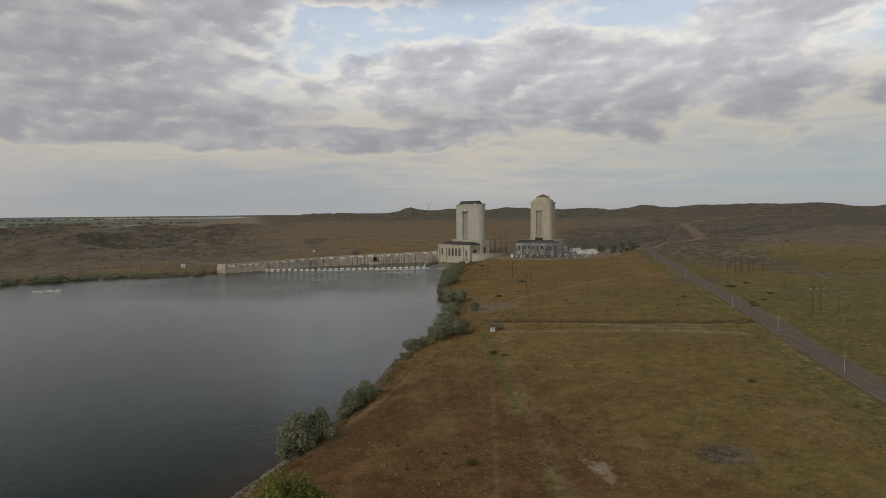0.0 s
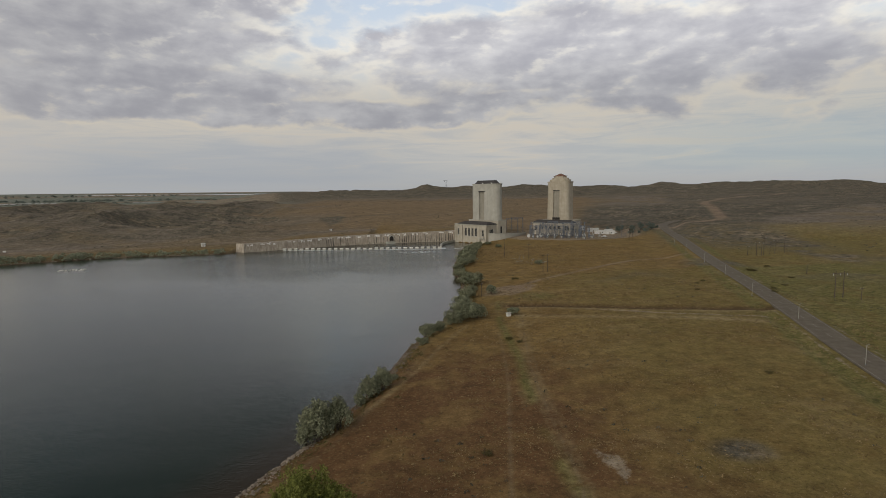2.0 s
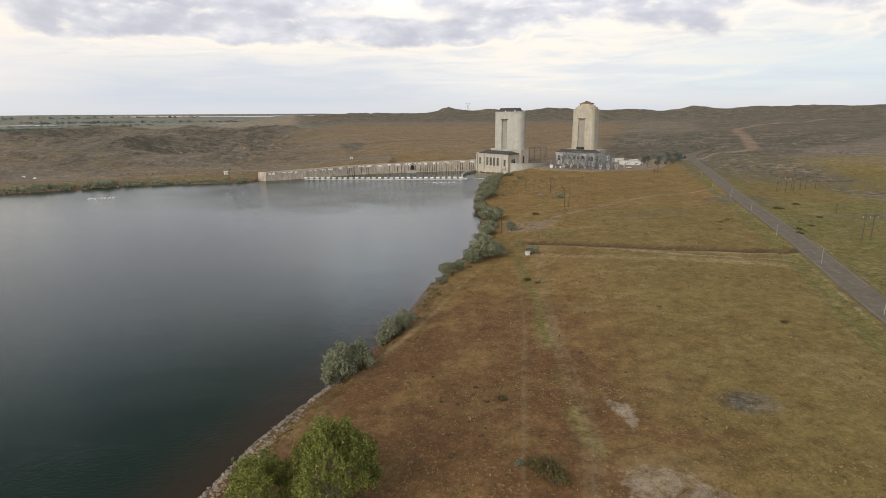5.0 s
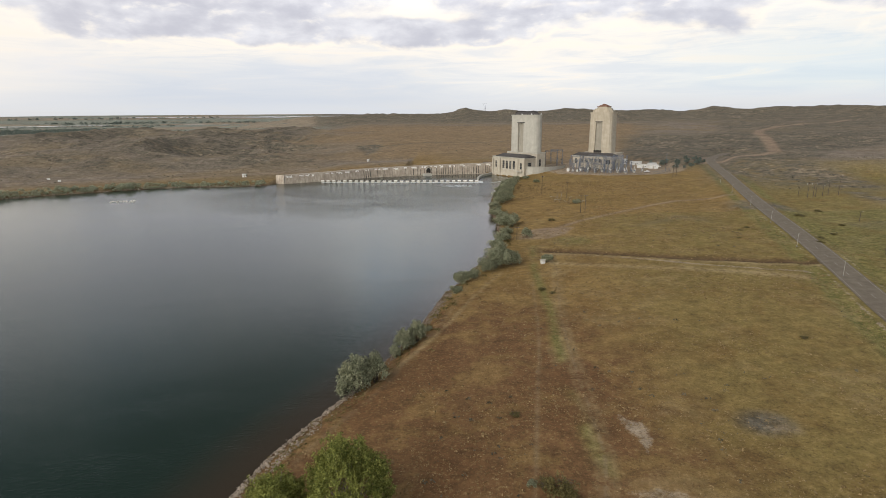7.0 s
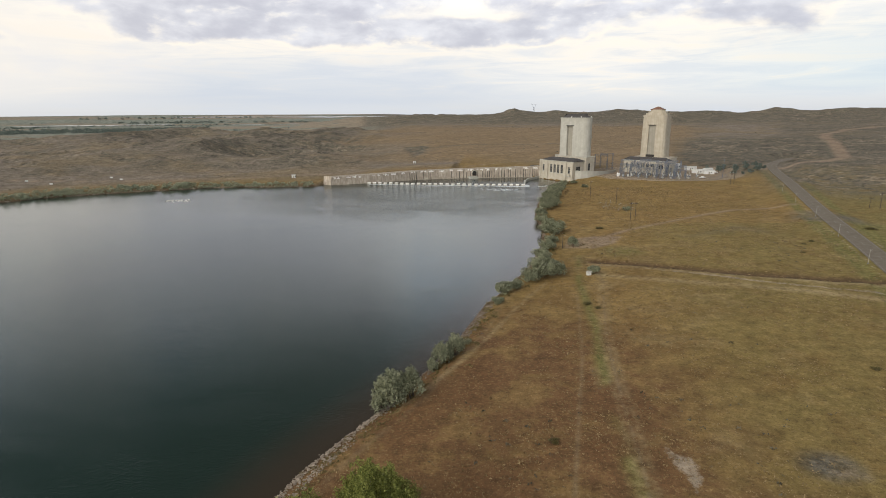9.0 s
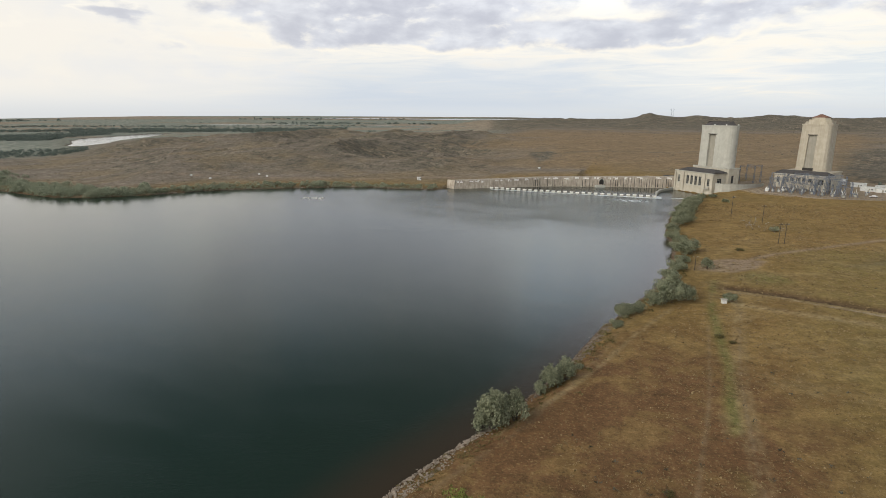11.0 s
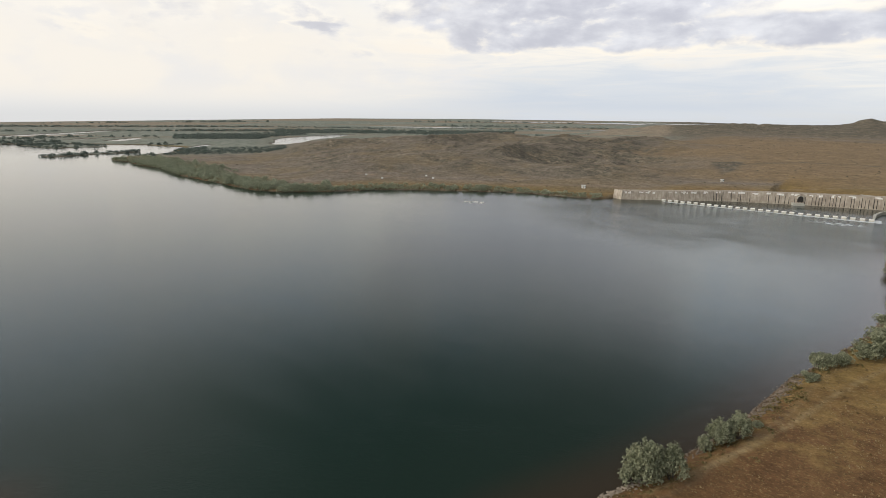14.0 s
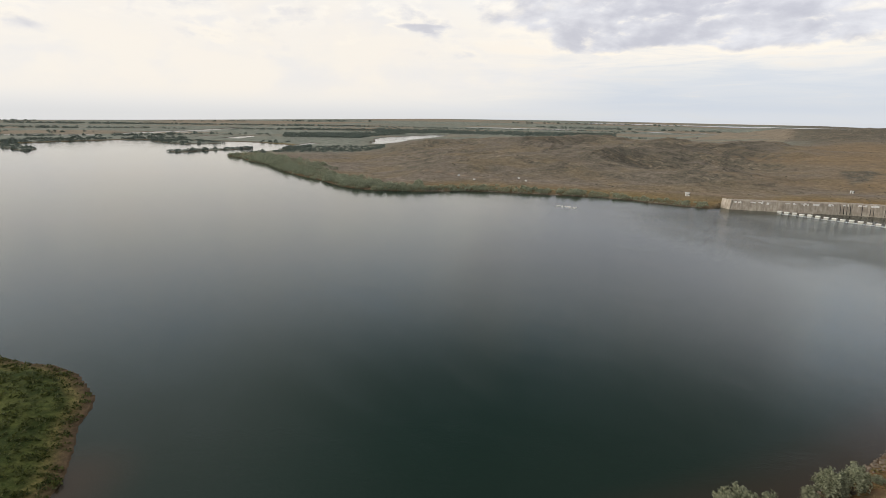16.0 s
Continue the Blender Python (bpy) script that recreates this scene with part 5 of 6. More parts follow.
FIELDLEAF = leaf_material("dull_olive_field_leaves", (0.070, 0.060, 0.022), (0.190, 0.160, 0.060))
field_bush = [(bush_kind("field_bush", "low straggling olive-brown bush in dry grass", "bush", 1.8, 1.8, 0.1, 26, 1100, 0.24, FIELDLEAF, 7, 60 + k, "bushes in the field"), 1.8, 1.8) for k in range(2)]
planted(field_bush, [(14.4, 71.5, 2.6, 3.2), (12.6, 73.6, 1.5, 1.5), (15.6, 69.5, 1.8, 1.8), (9.6, 94.5, 1.2, 0.9), (46, 291, 2.4, 1.2), (170, 282, 3.2, 1.0), (131, 256, 1.5, 0.9), (145, 224, 1.8, 0.8), (82, 127, 1.2, 0.6),
                     (25, 172, 1.6, 1.0), (28, 168, 1.2, 0.7), (150, 232, 1.6, 0.8), (160, 240, 1.8, 0.7), (178, 262, 1.8, 0.8), (190, 300, 2.2, 0.9), (126, 252, 1.4, 0.7), (118, 236, 1.2, 0.6)], 9, 0.02)

yard_trees = [(bush_kind("yard_tree", "small dark green tree beside the switchyard", "tree", 3.2, 6.0, 0.8, 12, 700, 0.8, HAZYLEAF, 1, 70, "trees by the switchyard"), 3.2, 6.0)]
planted(yard_trees, [(193, 552, 3.5, 8.5), (197, 528, 3.2, 6.5), (204, 540, 4.1, 7.8), (210, 537, 3.5, 7.2), (213, 520, 3.5, 6.5), (206, 512, 3.2, 5.2), (218, 530, 3.5, 7.2), (188, 566, 3.0, 6.5),
                     (222, 548, 3.0, 6.5), (199, 560, 3.2, 7.2), (208, 556, 2.4, 4.2), (214, 545, 2.2, 4.6), (226, 538, 2.4, 5.4), (202, 520, 2.0, 3.6), (216, 556, 2.2, 5.0)], 5)


# ---------------------------------------------------------------- far vegetation, uncountable
def clumps(name, label, category, spots, mat, per, leaf, seed, broad=1.0):
    """Many low clumps in one mesh; spots: rows of x, y, radius, height."""
    g = np.random.RandomState(seed)
    sp = np.asarray(spots, float)
    z = height(sp[:, 0], sp[:, 1])
    n = len(sp)
    d = g.normal(size=(n, per, 3))
    d /= np.linalg.norm(d, axis=2)[:, :, None]
    d[:, :, 2] = np.abs(d[:, :, 2])
    rad = 0.65 + 0.4 * g.rand(n, per, 1)
    c = d * rad * np.stack([sp[:, 2], sp[:, 2], sp[:, 3]], 1)[:, None, :]
    c += np.stack([sp[:, 0], sp[:, 1], z - 0.1], 1)[:, None, :]
    s = (leaf * (0.7 + 0.6 * g.rand(n, per)) * sp[:, 2:3]).reshape(-1)
    verts = leaf_cloud(c.reshape(-1, 3), s, 0.6, seed, broad=broad)
    return tagged(new(name, quads_mesh(name, verts, mat)), label, category, kind="stuff")


def along(line, count, d0, d1, r0, r1, h0, h1, seed, side=1, dens=None):
    g = np.random.RandomState(seed)
    pts = resample(line, 3.0)
    tan = np.gradient(pts, axis=0)
    tan /= np.hypot(*tan.T)[:, None]
    nor = np.stack([tan[:, 1], -tan[:, 0]], 1) * side
    k = g.randint(0, len(pts), count)
    off = d0 + (d1 - d0) * g.rand(count) ** 1.5
    xy = pts[k] + nor[k] * off[:, None] + g.normal(size=(count, 2)) * 1.2
    r = g.uniform(r0, r1, count)
    h = r / r1 * g.uniform(h0, h1, count)
    return np.stack([xy[:, 0], xy[:, 1], r, h], 1)


def on_land(rows):
    keep = height(rows[:, 0], rows[:, 1]) > 0.25
    return rows[keep]


belt = [along(FAR_SHORE[7:16], 560, 2.5, 34, 2.0, 4.8, 3.2, 7.0, 1), along(FAR_SHORE[3:9], 240, 1.5, 14, 1.2, 3.4, 2.0, 5.0, 2), along(FAR_SHORE[0:4], 110, 1.0, 10, 0.9, 2.6, 1.5, 3.6, 3),
        along(FAR_SHORE[13:], 320, 1.5, 62, 2.0, 5.6, 3.0, 8.0, 4)]
clumps("riverside_thicket", "dense grey-green thicket along the far river bank", "thicket", on_land(np.vstack(belt)), THICKETLEAF, 150, 0.20, 5, 1.9)

g = np.random.RandomState(12)
far = []
for line, count, wide, r in ((ISLANDS[0] + ISLANDS[0][:1], 260, 14, 3.6), (ISLANDS[1] + ISLANDS[1][:1], 300, 30, 4.0), (ISLANDS[2] + ISLANDS[2][:1], 260, 20, 4.0),
                             ([(-960, 420), (-1010, 520), (-1190, 640), (-1330, 620)], 420, 60, 4.0), ([(-1500, 500), (-1560, 380), (-1480, 220), (-1420, 120)], 700, 120, 5.0)):
    rows = along(line, count, -wide, wide, r * 0.45, r * 1.1, r * 0.7, r * 1.3, int(count))
    far.append(rows)
# bands of wood across the plain: bearings, distances, number, size
for a0, a1, r0, r1, count, size in ((-63, -51, 1750, 2350, 2300, 4.6), (-63, -53, 1000, 1300, 700, 2.8), (-54, -30, 2300, 3000, 2600, 5.0), (-92, -28, 3300, 3500, 1000, 6.5), (-92, -50, 2600, 2800, 1100, 6.0),
                                    (-92, -64, 1750, 2200, 700, 5.0), (-90, -24, 4150, 4250, 320, 9.0), (-44, -18, 3700, 3850, 240, 8.0), (-40, -22, 2150, 2300, 160, 4.5)):
    a, r = np.radians(g.uniform(a0, a1, count)), g.uniform(r0, r1, count)
    keep = fbm(a * r * 0.3, r, 160, 3) + 0.3 * g.rand(count) > 0.06
    sz = size * g.uniform(0.5, 1.15, count)
    far.append(np.stack([np.sin(a) * r, np.cos(a) * r + 15, sz, sz * g.uniform(0.8, 1.5, count)], 1)[keep])
far = np.vstack(far)
dry = np.min([away(far[:, 0], far[:, 1], p, True) for p in PONDS], axis=0) > 45
far = [far[dry]]
clumps("far_woods", "dark distant cottonwood and willow woods on the flood plain", "woods", on_land(np.vstack(far)), HAZYLEAF, 32, 0.55, 8, 1.8)

# sage and greasewood dots on the hills
n = 15000
a, r = np.radians(g.uniform(-60, 44, n)), np.exp(g.uniform(np.log(430), np.log(2600), n))
rows = np.stack([np.sin(a) * r, np.cos(a) * r + 15, (0.3 + 1.1 * g.rand(n) ** 2) * (0.6 + r / 1800), g.uniform(0.4, 1.0, n) * (0.6 + r / 2500)], 1)
keep = (rows[:, 1] + 0.55 * rows[:, 0] > 640) | (rows[:, 0] < -60) | (np.degrees(a) > 24)
rows = on_land(rows[keep])
keep = (fbm(rows[:, 0], rows[:, 1], 140, 3) + 0.25 * g.rand(len(rows)) > 0.02) & (away(rows[:, 0], rows[:, 1], RIVER, True) > 12) & (away(rows[:, 0], rows[:, 1], ROAD) > 14)
clumps("hill_sagebrush", "scattered dark sagebrush on the far hills", "sagebrush", rows[keep], SAGELEAF, 10, 0.8, 6)

# bunch grass over the near field
n = 105000
xy = np.stack([g.uniform(-34, 150, n), 45 + 400 * g.rand(n) ** 2.3], 1)
rows = np.column_stack([xy, (0.08 + 0.34 * g.rand(n) ** 2.2) * (0.8 + xy[:, 1] / 220), 0.08 + 0.28 * g.rand(n) ** 1.5])
keep = (fbm(xy[:, 0], xy[:, 1], 16, 4) + 0.35 * g.rand(n) > 0.08) & (away(xy[:, 0], xy[:, 1], ROAD) > 7) & (away(xy[:, 0], xy[:, 1], RIVER, True) > 4)
DRY = leaf_material("dry_bunch_grass", (0.14, 0.095, 0.042), (0.38, 0.280, 0.145))
clumps("bunch_grass", "dry straw-coloured bunch grass tufts over the field", "grass", on_land(rows[keep]), DRY, 4, 1.2, 7)
n = 1500
xy = np.stack([g.uniform(-34, 170, n), 45 + 260 * g.rand(n) ** 1.3], 1)
rows = np.column_stack([xy, g.uniform(0.2, 0.7, n), g.uniform(0.15, 0.5, n)])
keep = (fbm(xy[:, 0] + 300, xy[:, 1], 18, 3) > 0.12) & (away(xy[:, 0], xy[:, 1], ROAD) > 7) & (away(xy[:, 0], xy[:, 1], RIVER, True) > 4)
clumps("low_sagebrush", "low grey-brown sage patches in the dry field", "sagebrush", on_land(rows[keep]), SAGELEAF, 12, 0.8, 9)
# green growth on the low spit
n = 5200
xy = np.stack([g.uniform(-250, -100, n), g.uniform(-20, 46, n)], 1)
rows = np.column_stack([xy, g.uniform(0.3, 1.1, n), g.uniform(0.3, 1.0, n)])
MEADOW = leaf_material("reed_and_meadow_leaves", (0.034, 0.050, 0.011), (0.120, 0.128, 0.034))
clumps("meadow_reeds", "dark and light green reeds on a low spit", "reeds", on_land(rows), MEADOW, 16, 0.7, 10)
# weeds and low shrubs on the bank slope
rows = np.vstack([along(NEAR_SHORE[4:12], 900, 2.0, 6.0, 0.2, 0.6, 0.2, 0.6, 14), along(NEAR_SHORE[9:], 260, 1.5, 9.0, 0.4, 1.6, 0.5, 1.8, 15)])
WEED = leaf_material("bank_weed_leaves", (0.075, 0.070, 0.024), (0.230, 0.180, 0.075))
clumps("bank_weeds", "dry green-brown weeds and low shrubs on the bank", "weeds", on_land(rows), WEED, 22, 0.55, 11)
# ---------------------------------------------------------------- poles and lines
def wood_pole(h, arms, name="utility_pole", label="weathered wooden utility pole with crossarms", r=0.19):
    t = thing(name, label, "utility pole", group="wooden poles")
    part("pole", tube([(0, 0, -1), (0, 0, h * 0.5), (0, 0, h)], r, r * 0.6, 8), WOOD, t)
    for z, w in arms:
        part("crossarm", box(-w / 2, w / 2, -0.12 - r, -r + 0.02, z - 0.13, z + 0.13, 0.02), WOOD, t)
        for x in (-w / 2 + 0.15, 0.0 + w * 0.18, w / 2 - 0.15):
            part("insulator", tube([(x, -r - 0.05, z + 0.131), (x, -r - 0.05, z + 0.42)], 0.07, 0.05, 6), WHITE, t)
    return t


def h_frame(h, gap, name="h_frame_pole", label="two-legged wooden power-line pole with a crossarm"):
    t = thing(name, label, "utility pole", group="wooden poles")
    for s in (-1, 1):
        part("pole", tube([(s * gap / 2, 0, -1), (s * gap / 2, 0, h * 0.5), (s * gap / 2, 0, h)], 0.2, 0.13, 8), WOOD, t)
    part("crossarm", box(-gap * 0.95, gap * 0.95, -0.32, -0.1, h - 1.1, h - 0.8, 0.02), WOOD, t)
    for x in (-gap * 0.85, 0, gap * 0.85):
        part("insulator", tube([(x, -0.2, h - 1.11), (x, -0.2, h - 1.9)], 0.09, 0.06, 6), WHITE, t)
    return t


def set_out(ob, spots):
    for k, (x, y, turn, s) in enumerate(spots):
        m = pose(x, y, ground_at(x, y), 0, 0, turn) @ Matrix.Diagonal((1, 1, s, 1))
        if k == 0:
            ob.matrix_basis = m
        else:
            copy_thing(ob, pose(0, 0, 0)).matrix_basis = m


set_out(wood_pole(11.0, [(10.3, 2.4)]), [(54, 389, 20, 1.15), (67, 364, 20, 1.0), (65, 309, 20, 0.95), (67.5, 309, 20, 0.95), (208, 350, 10, 0.55), (218, 349, 10, 1.05), (233, 351, 10, 1.15), (224, 352, 10, 0.6),
                                        (192, 271, 10, 0.45), (169, 207, 10, 0.45), (228, 353, 10, 0.8), (24, 250, 15, 0.55)])
set_out(h_frame(11.0, 3.4), [(164.5, 213, 0, 1.0), (171, 458, 25, 0.95), (213, 346, 0, 0.9)])

marker = thing("roadside_post", "thin pale grey metal post beside the highway", "post", group="roadside posts")
part("post", tube([(0, 0, -0.6), (0, 0, 2.7), (0, 0, 5.4)], 0.075, 0.05, 8), PALE, marker)
part("base_collar", tube([(0, 0, -0.1), (0, 0, 0.35)], 0.2, 0.16, 8), STEEL, marker)
part("arm", tube([(0, 0, 5.2), (0.35, 0, 5.45), (0.8, 0, 5.5)], 0.04, 0.03, 6), PALE, marker)
set_out(marker, [(109, 131, 0, 1), (124, 178, 0, 1), (132, 218, 0, 1), (146, 264, 0, 1), (159, 310, 0, 1), (171, 358, 0, 1), (93, 82, 0, 1), (184, 404, 0, 1)])

mast = thing("radio_mast", "tall slender grey steel mast beside the switchyard", "mast")
part("shaft", tube([(0, 0, -1), (0, 0, 8), (0, 0, 16)], 0.22, 0.14, 8), STEEL, mast)
part("platform", tube([(0, 0, 15.4), (0, 0, 16.0)], 0.5, 0.5, 8), STEEL, mast)
mast.matrix_basis = pose(182, 510, ground_at(182, 510))


def lattice_tower(h):
    """A transmission tower with a narrow waist and two horns."""
    t = thing("transmission_tower", "distant steel lattice transmission tower on the ridge", "pylon")
    w = h * 0.16
    for sx in (-1, 1):
        part("leg", tube([(sx * w, 0, -2), (sx * w * 0.35, 0, h * 0.62)], 0.5, 0.4, 5), STEEL, t)
        part("horn", tube([(sx * w * 0.35, 0, h * 0.62), (sx * w * 1.5, 0, h)], 0.4, 0.35, 5), STEEL, t)
    part("crossbeam", tube([(-w * 2.0, 0, h * 0.93), (w * 2.0, 0, h * 0.93)], 0.35, 0.35, 5), STEEL, t)
    for k in range(4):
        z0, z1 = h * 0.15 * k, h * 0.15 * (k + 1)
        f = lambda z: w + (0.35 * w - w) * (z / (h * 0.62))
        s = 1 if k % 2 else -1
        part("brace", tube([(s * f(z0), 0, z0), (-s * f(z1), 0, z1)], 0.28, 0.28, 4), STEEL, t)
    return t


for x, y, h in ((85, 2560, 36),):
    lattice_tower(h).matrix_basis = pose(x, y, ground_at(x, y), 0, 0, 10)


# ---------------------------------------------------------------- switchyard
def gantry(w, h):
    """A steel gantry: two braced columns, a box girder and hanging insulators."""
    t = thing("switchyard_gantry", "blue-grey steel lattice gantry with insulators", "gantry", group="switchyard gantries")
    for x in (-w / 2, w / 2):
        bm = bmesh.new()
        for dx in (-0.5, 0.5):
            for dy in (-0.5, 0.5):
                add_tube(bm, [(x + dx, dy, -0.5), (x + dx * 0.6, dy * 0.6, h)], 0.16, 0.13, 4)
        for k in range(6):
            z0, z1 = h * k / 6, h * (k + 1) / 6
            s = 1 if k % 2 else -1
            add_tube(bm, [(x - 0.45 * s, -0.45, z0), (x + 0.4 * s, -0.42, z1)], 0.06, 0.06, 4)
            add_tube(bm, [(x - 0.45, 0.45 * s, z0), (x - 0.42, -0.4 * s, z1)], 0.06, 0.06, 4)
        part("column", bm, STEEL, t)
    bm = bmesh.new()
    for dz in (-0.45, 0.45):
        for dy in (-0.4, 0.4):
            add_tube(bm, [(-w / 2, dy, h - 0.6 + dz), (w / 2, dy, h - 0.6 + dz)], 0.13, 0.13, 4)
    m = max(4, int(w / 1.2))
    for k in range(m):
        xa, xb = -w / 2 + w * k / m, -w / 2 + w * (k + 1) / m
        s = 1 if k % 2 else -1
        add_tube(bm, [(xa, -0.4, h - 0.6 - 0.45 * s), (xb, -0.4, h - 0.6 + 0.45 * s)], 0.05, 0.05, 4)
    part("girder", bm, STEEL, t)
    for k in range(3):
        x = -w / 2 + w * (k + 0.5) / 3
        part("insulator_string", tube([(x, 0, h - 1.05), (x, 0, h - 3.0)], 0.16, 0.12, 6), RECESS, t)
    return t


YARD = pose(136, 516, 6.5, 0, 0, -18.0)


def in_yard(x, y, turn=0.0):
    p = YARD @ Vector((x, y, 0))
    return pose(p.x, p.y, ground_at(p.x, p.y), 0, 0, -18.0 + turn)


g1 = gantry(9.0, 11.0)
spots = [(-34 + 7.6 * i, -15 + 8 * j) for j in range(4) for i in range(7)]
for k, (x, y) in enumerate(spots):
    m = in_yard(x, y, 0 if k % 4 else 90) @ Matrix.Diagonal((1, 1, 1.0 + 0.28 * ((k * 7) % 3 - 1), 1))
    if k == 0:
        g1.matrix_basis = m
    else:
        copy_thing(g1, pose(0, 0, 0)).matrix_basis = m


big = gantry(12.0, 15.0)
for k, (x, y, turn) in enumerate(((88, 574, -20), (95, 584, -20))):
    m = pose(x, y, ground_at(x, y), 0, 0, turn)
    if k == 0:
        big.matrix_basis = m
    else:
        copy_thing(big, m)


def transformer():
    t = thing("transformer", "white-painted power transformer with radiator fins and bushings", "transformer", group="transformers")
    part("tank", box(-1.3, 1.3, -1.6, 1.6, 0.4, 4.4, 0.12), WHITE, t)
    part("skid", box(-1.6, 1.6, -1.9, 1.9, -0.4, 0.39), CONCRETE, t)
    for s in (-1, 1):
        bm = bmesh.new()
        for k in range(6):
            add_box(bm, s * 1.35, s * 1.85, -1.4 + 0.5 * k, -1.2 + 0.5 * k, 0.9, 3.9)
        part("radiator", bm, WHITE, t)
    for y in (-0.9, 0, 0.9):
        part("bushing", tube([(0, y, 4.4), (0, y * 1.2, 5.9)], 0.2, 0.1, 8), RECESS, t)
    part("conservator", tube([(-0.9, -1.5, 4.9), (-0.9, 1.5, 4.9)], 0.4, 0.4, 10), WHITE, t)
    return t


t1 = transformer()
for k, (x, y) in enumerate([(94.5, 513), (98.5, 512), (102.5, 511), (107, 517)]):
    m = pose(x, y, ground_at(x, y) + 0.2, 0, 0, -20) @ Matrix.Diagonal((0.66, 0.66, 0.66, 1))
    if k == 0:
        t1.matrix_basis = m
    else:
        copy_thing(t1, m)


def breaker():
    t = thing("circuit_breaker", "grey switchgear stand with three upright insulators", "switchgear", group="switchgear stands")
    part("stand", box(-1.5, 1.5, -0.3, 0.3, 1.9, 2.3, 0.04), STEEL, t)
    for x in (-1.3, 1.3):
        part("leg", box(x - 0.12, x + 0.12, -0.12, 0.12, -0.4, 1.899), STEEL, t)
    for x in (-1.1, 0, 1.1):
        part("insulator", tube([(x, 0, 2.3), (x, 0, 4.2)], 0.2, 0.14, 8), WHITE if x else RECESS, t)
    part("cabinet", box(-0.6, 0.6, -0.45, 0.45, 0.2, 1.6, 0.04), PALE, t)
    return t


b1 = breaker()
rng = random.Random(11)
first = True
for j in range(5):
    for i in range(9):
        if rng.random() < 0.25:
            continue
        m = in_yard(-28 + 6.6 * i + rng.uniform(-1, 1), -20 + 6.8 * j + rng.uniform(-1, 1), rng.choice((0, 90)))
        if first:
            b1.matrix_basis, first = m, False
        else:
            copy_thing(b1, m)

# fence round the yard
corner = [(92, 508), (108, 492), (131, 476), (168, 486), (190, 520)]
fence = thing("yard_fence", "grey chain-link fence round the switchyard", "fence")
fpts = resample(corner, 4.0)
for a, b in zip(fpts, fpts[1:]):
    za, zb = ground_at(*a), ground_at(*b)
    part("post", tube([(a[0], a[1], za - 0.4), (a[0], a[1], za + 2.4)], 0.06, 0.06, 5), STEEL, fence)
    part("rail", tube([(a[0], a[1], za + 2.3), (b[0], b[1], zb + 2.3)], 0.04, 0.04, 4), STEEL, fence)
kerb = ribbon("yard_kerb", corner, -1.0, 0.6, 0.35, GRAVEL, step=3.0, thick=0.9)
tagged(kerb, "pale gravel edge round the switchyard platform", "kerb", kind="structure")


# ---------------------------------------------------------------- sheds, trailers and vehicles
def shed(name, label, w, d, h, wall, roof, x, y, turn, door=True):
    t = thing(name, label, "shed", pose(x, y, ground_at(x, y), 0, 0, turn))
    part("walls", box(-w / 2, w / 2, -d / 2, d / 2, -0.3, h, 0.05), wall, t)
    bm = bmesh.new()
    ends = [(-d / 2 - 0.3, h + 0.004), (d / 2 + 0.3, h + 0.004), (0, h + d * 0.18)]
    vs = [[bm.verts.new((s * (w / 2 + 0.3), yy, zz)) for yy, zz in ends] for s in (-1, 1)]
    bm.faces.new(vs[0])
    bm.faces.new(vs[1][::-1])
    for i in range(3):
        bm.faces.new((vs[0][i], vs[0][(i + 1) % 3], vs[1][(i + 1) % 3], vs[1][i]))
    part("roof", bm, roof, t)
    if door:
        part("door", box(-0.5, 0.5, -d / 2 - 0.06, -d / 2 - 0.003, 0, 2.1), RECESS, t)
        part("window", box(1.2, 2.2, -d / 2 - 0.05, -d / 2 - 0.003, 1.1, 2.0), GLASS, t)
    return t


for x, y, w, d, h, turn in ((174, 574, 11, 4, 3.2, -10), (173, 545, 12, 3.6, 3.2, -14), (180, 539, 9, 3.6, 3.2, -8), (166, 590, 7, 5, 4.0, 0), (186, 560, 8, 4, 3.0, 15)):
    shed("site_trailer", "long white site trailer beside the switchyard", w, d, h, WHITE, WHITE, x, y, turn)
shed("small_shed", "white shed with a flat top above the wall", 8, 4, 3.0, WHITE, WHITE, 6, 585, -5)
shed("long_shed", "low dark shed on the bank above the wall", 11, 4, 2.6, ROOFING, ROOFING, 24, 592, -5, False)
shed("pump_house", "white cabinet on the far river bank", 3.4, 2.6, 2.6, WHITE, WHITE, -206, 505, 10)
shed("relay_hut", "small white hut on the hillside", 2.4, 2.0, 2.0, WHITE, WHITE, -108, 610, 0)
box_m = shed("instrument_box", "small white instrument box in the dry field", 1.5, 1.2, 1.4, WHITE, PALE, 30, 206, 20, False)
box_m["category"] = "instrument box"


def pickup(x, y, turn, mat):
    t = thing("pickup_truck", "parked white pickup truck by the switchyard", "pickup truck", pose(x, y, ground_at(x, y), 0, 0, turn), group="parked vehicles")
    part("body", box(-2.7, 2.7, -0.95, 0.95, 0.5, 1.15, 0.12), mat, t)
    part("cab", prism(chamfered(-0.6, 1.5, -0.9, 0.9, 0.15, 2), 1.152, 1.85, chamfered(-0.4, 1.0, -0.75, 0.75, 0.15, 2)), mat, t)
    part("windscreen", box(1.3, 1.42, -0.7, 0.7, 1.2, 1.6), GLASS, t)
    for sx in (-1.7, 1.7):
        for sy in (-0.9, 0.9):
            part("wheel", tube([(sx, sy - 0.12, 0.38), (sx, sy + 0.12, 0.38)], 0.38, 0.38, 12), ROOFING, t)
    return t


pickup(163, 503, 20, WHITE)
pickup(188, 548, -30, WHITE)

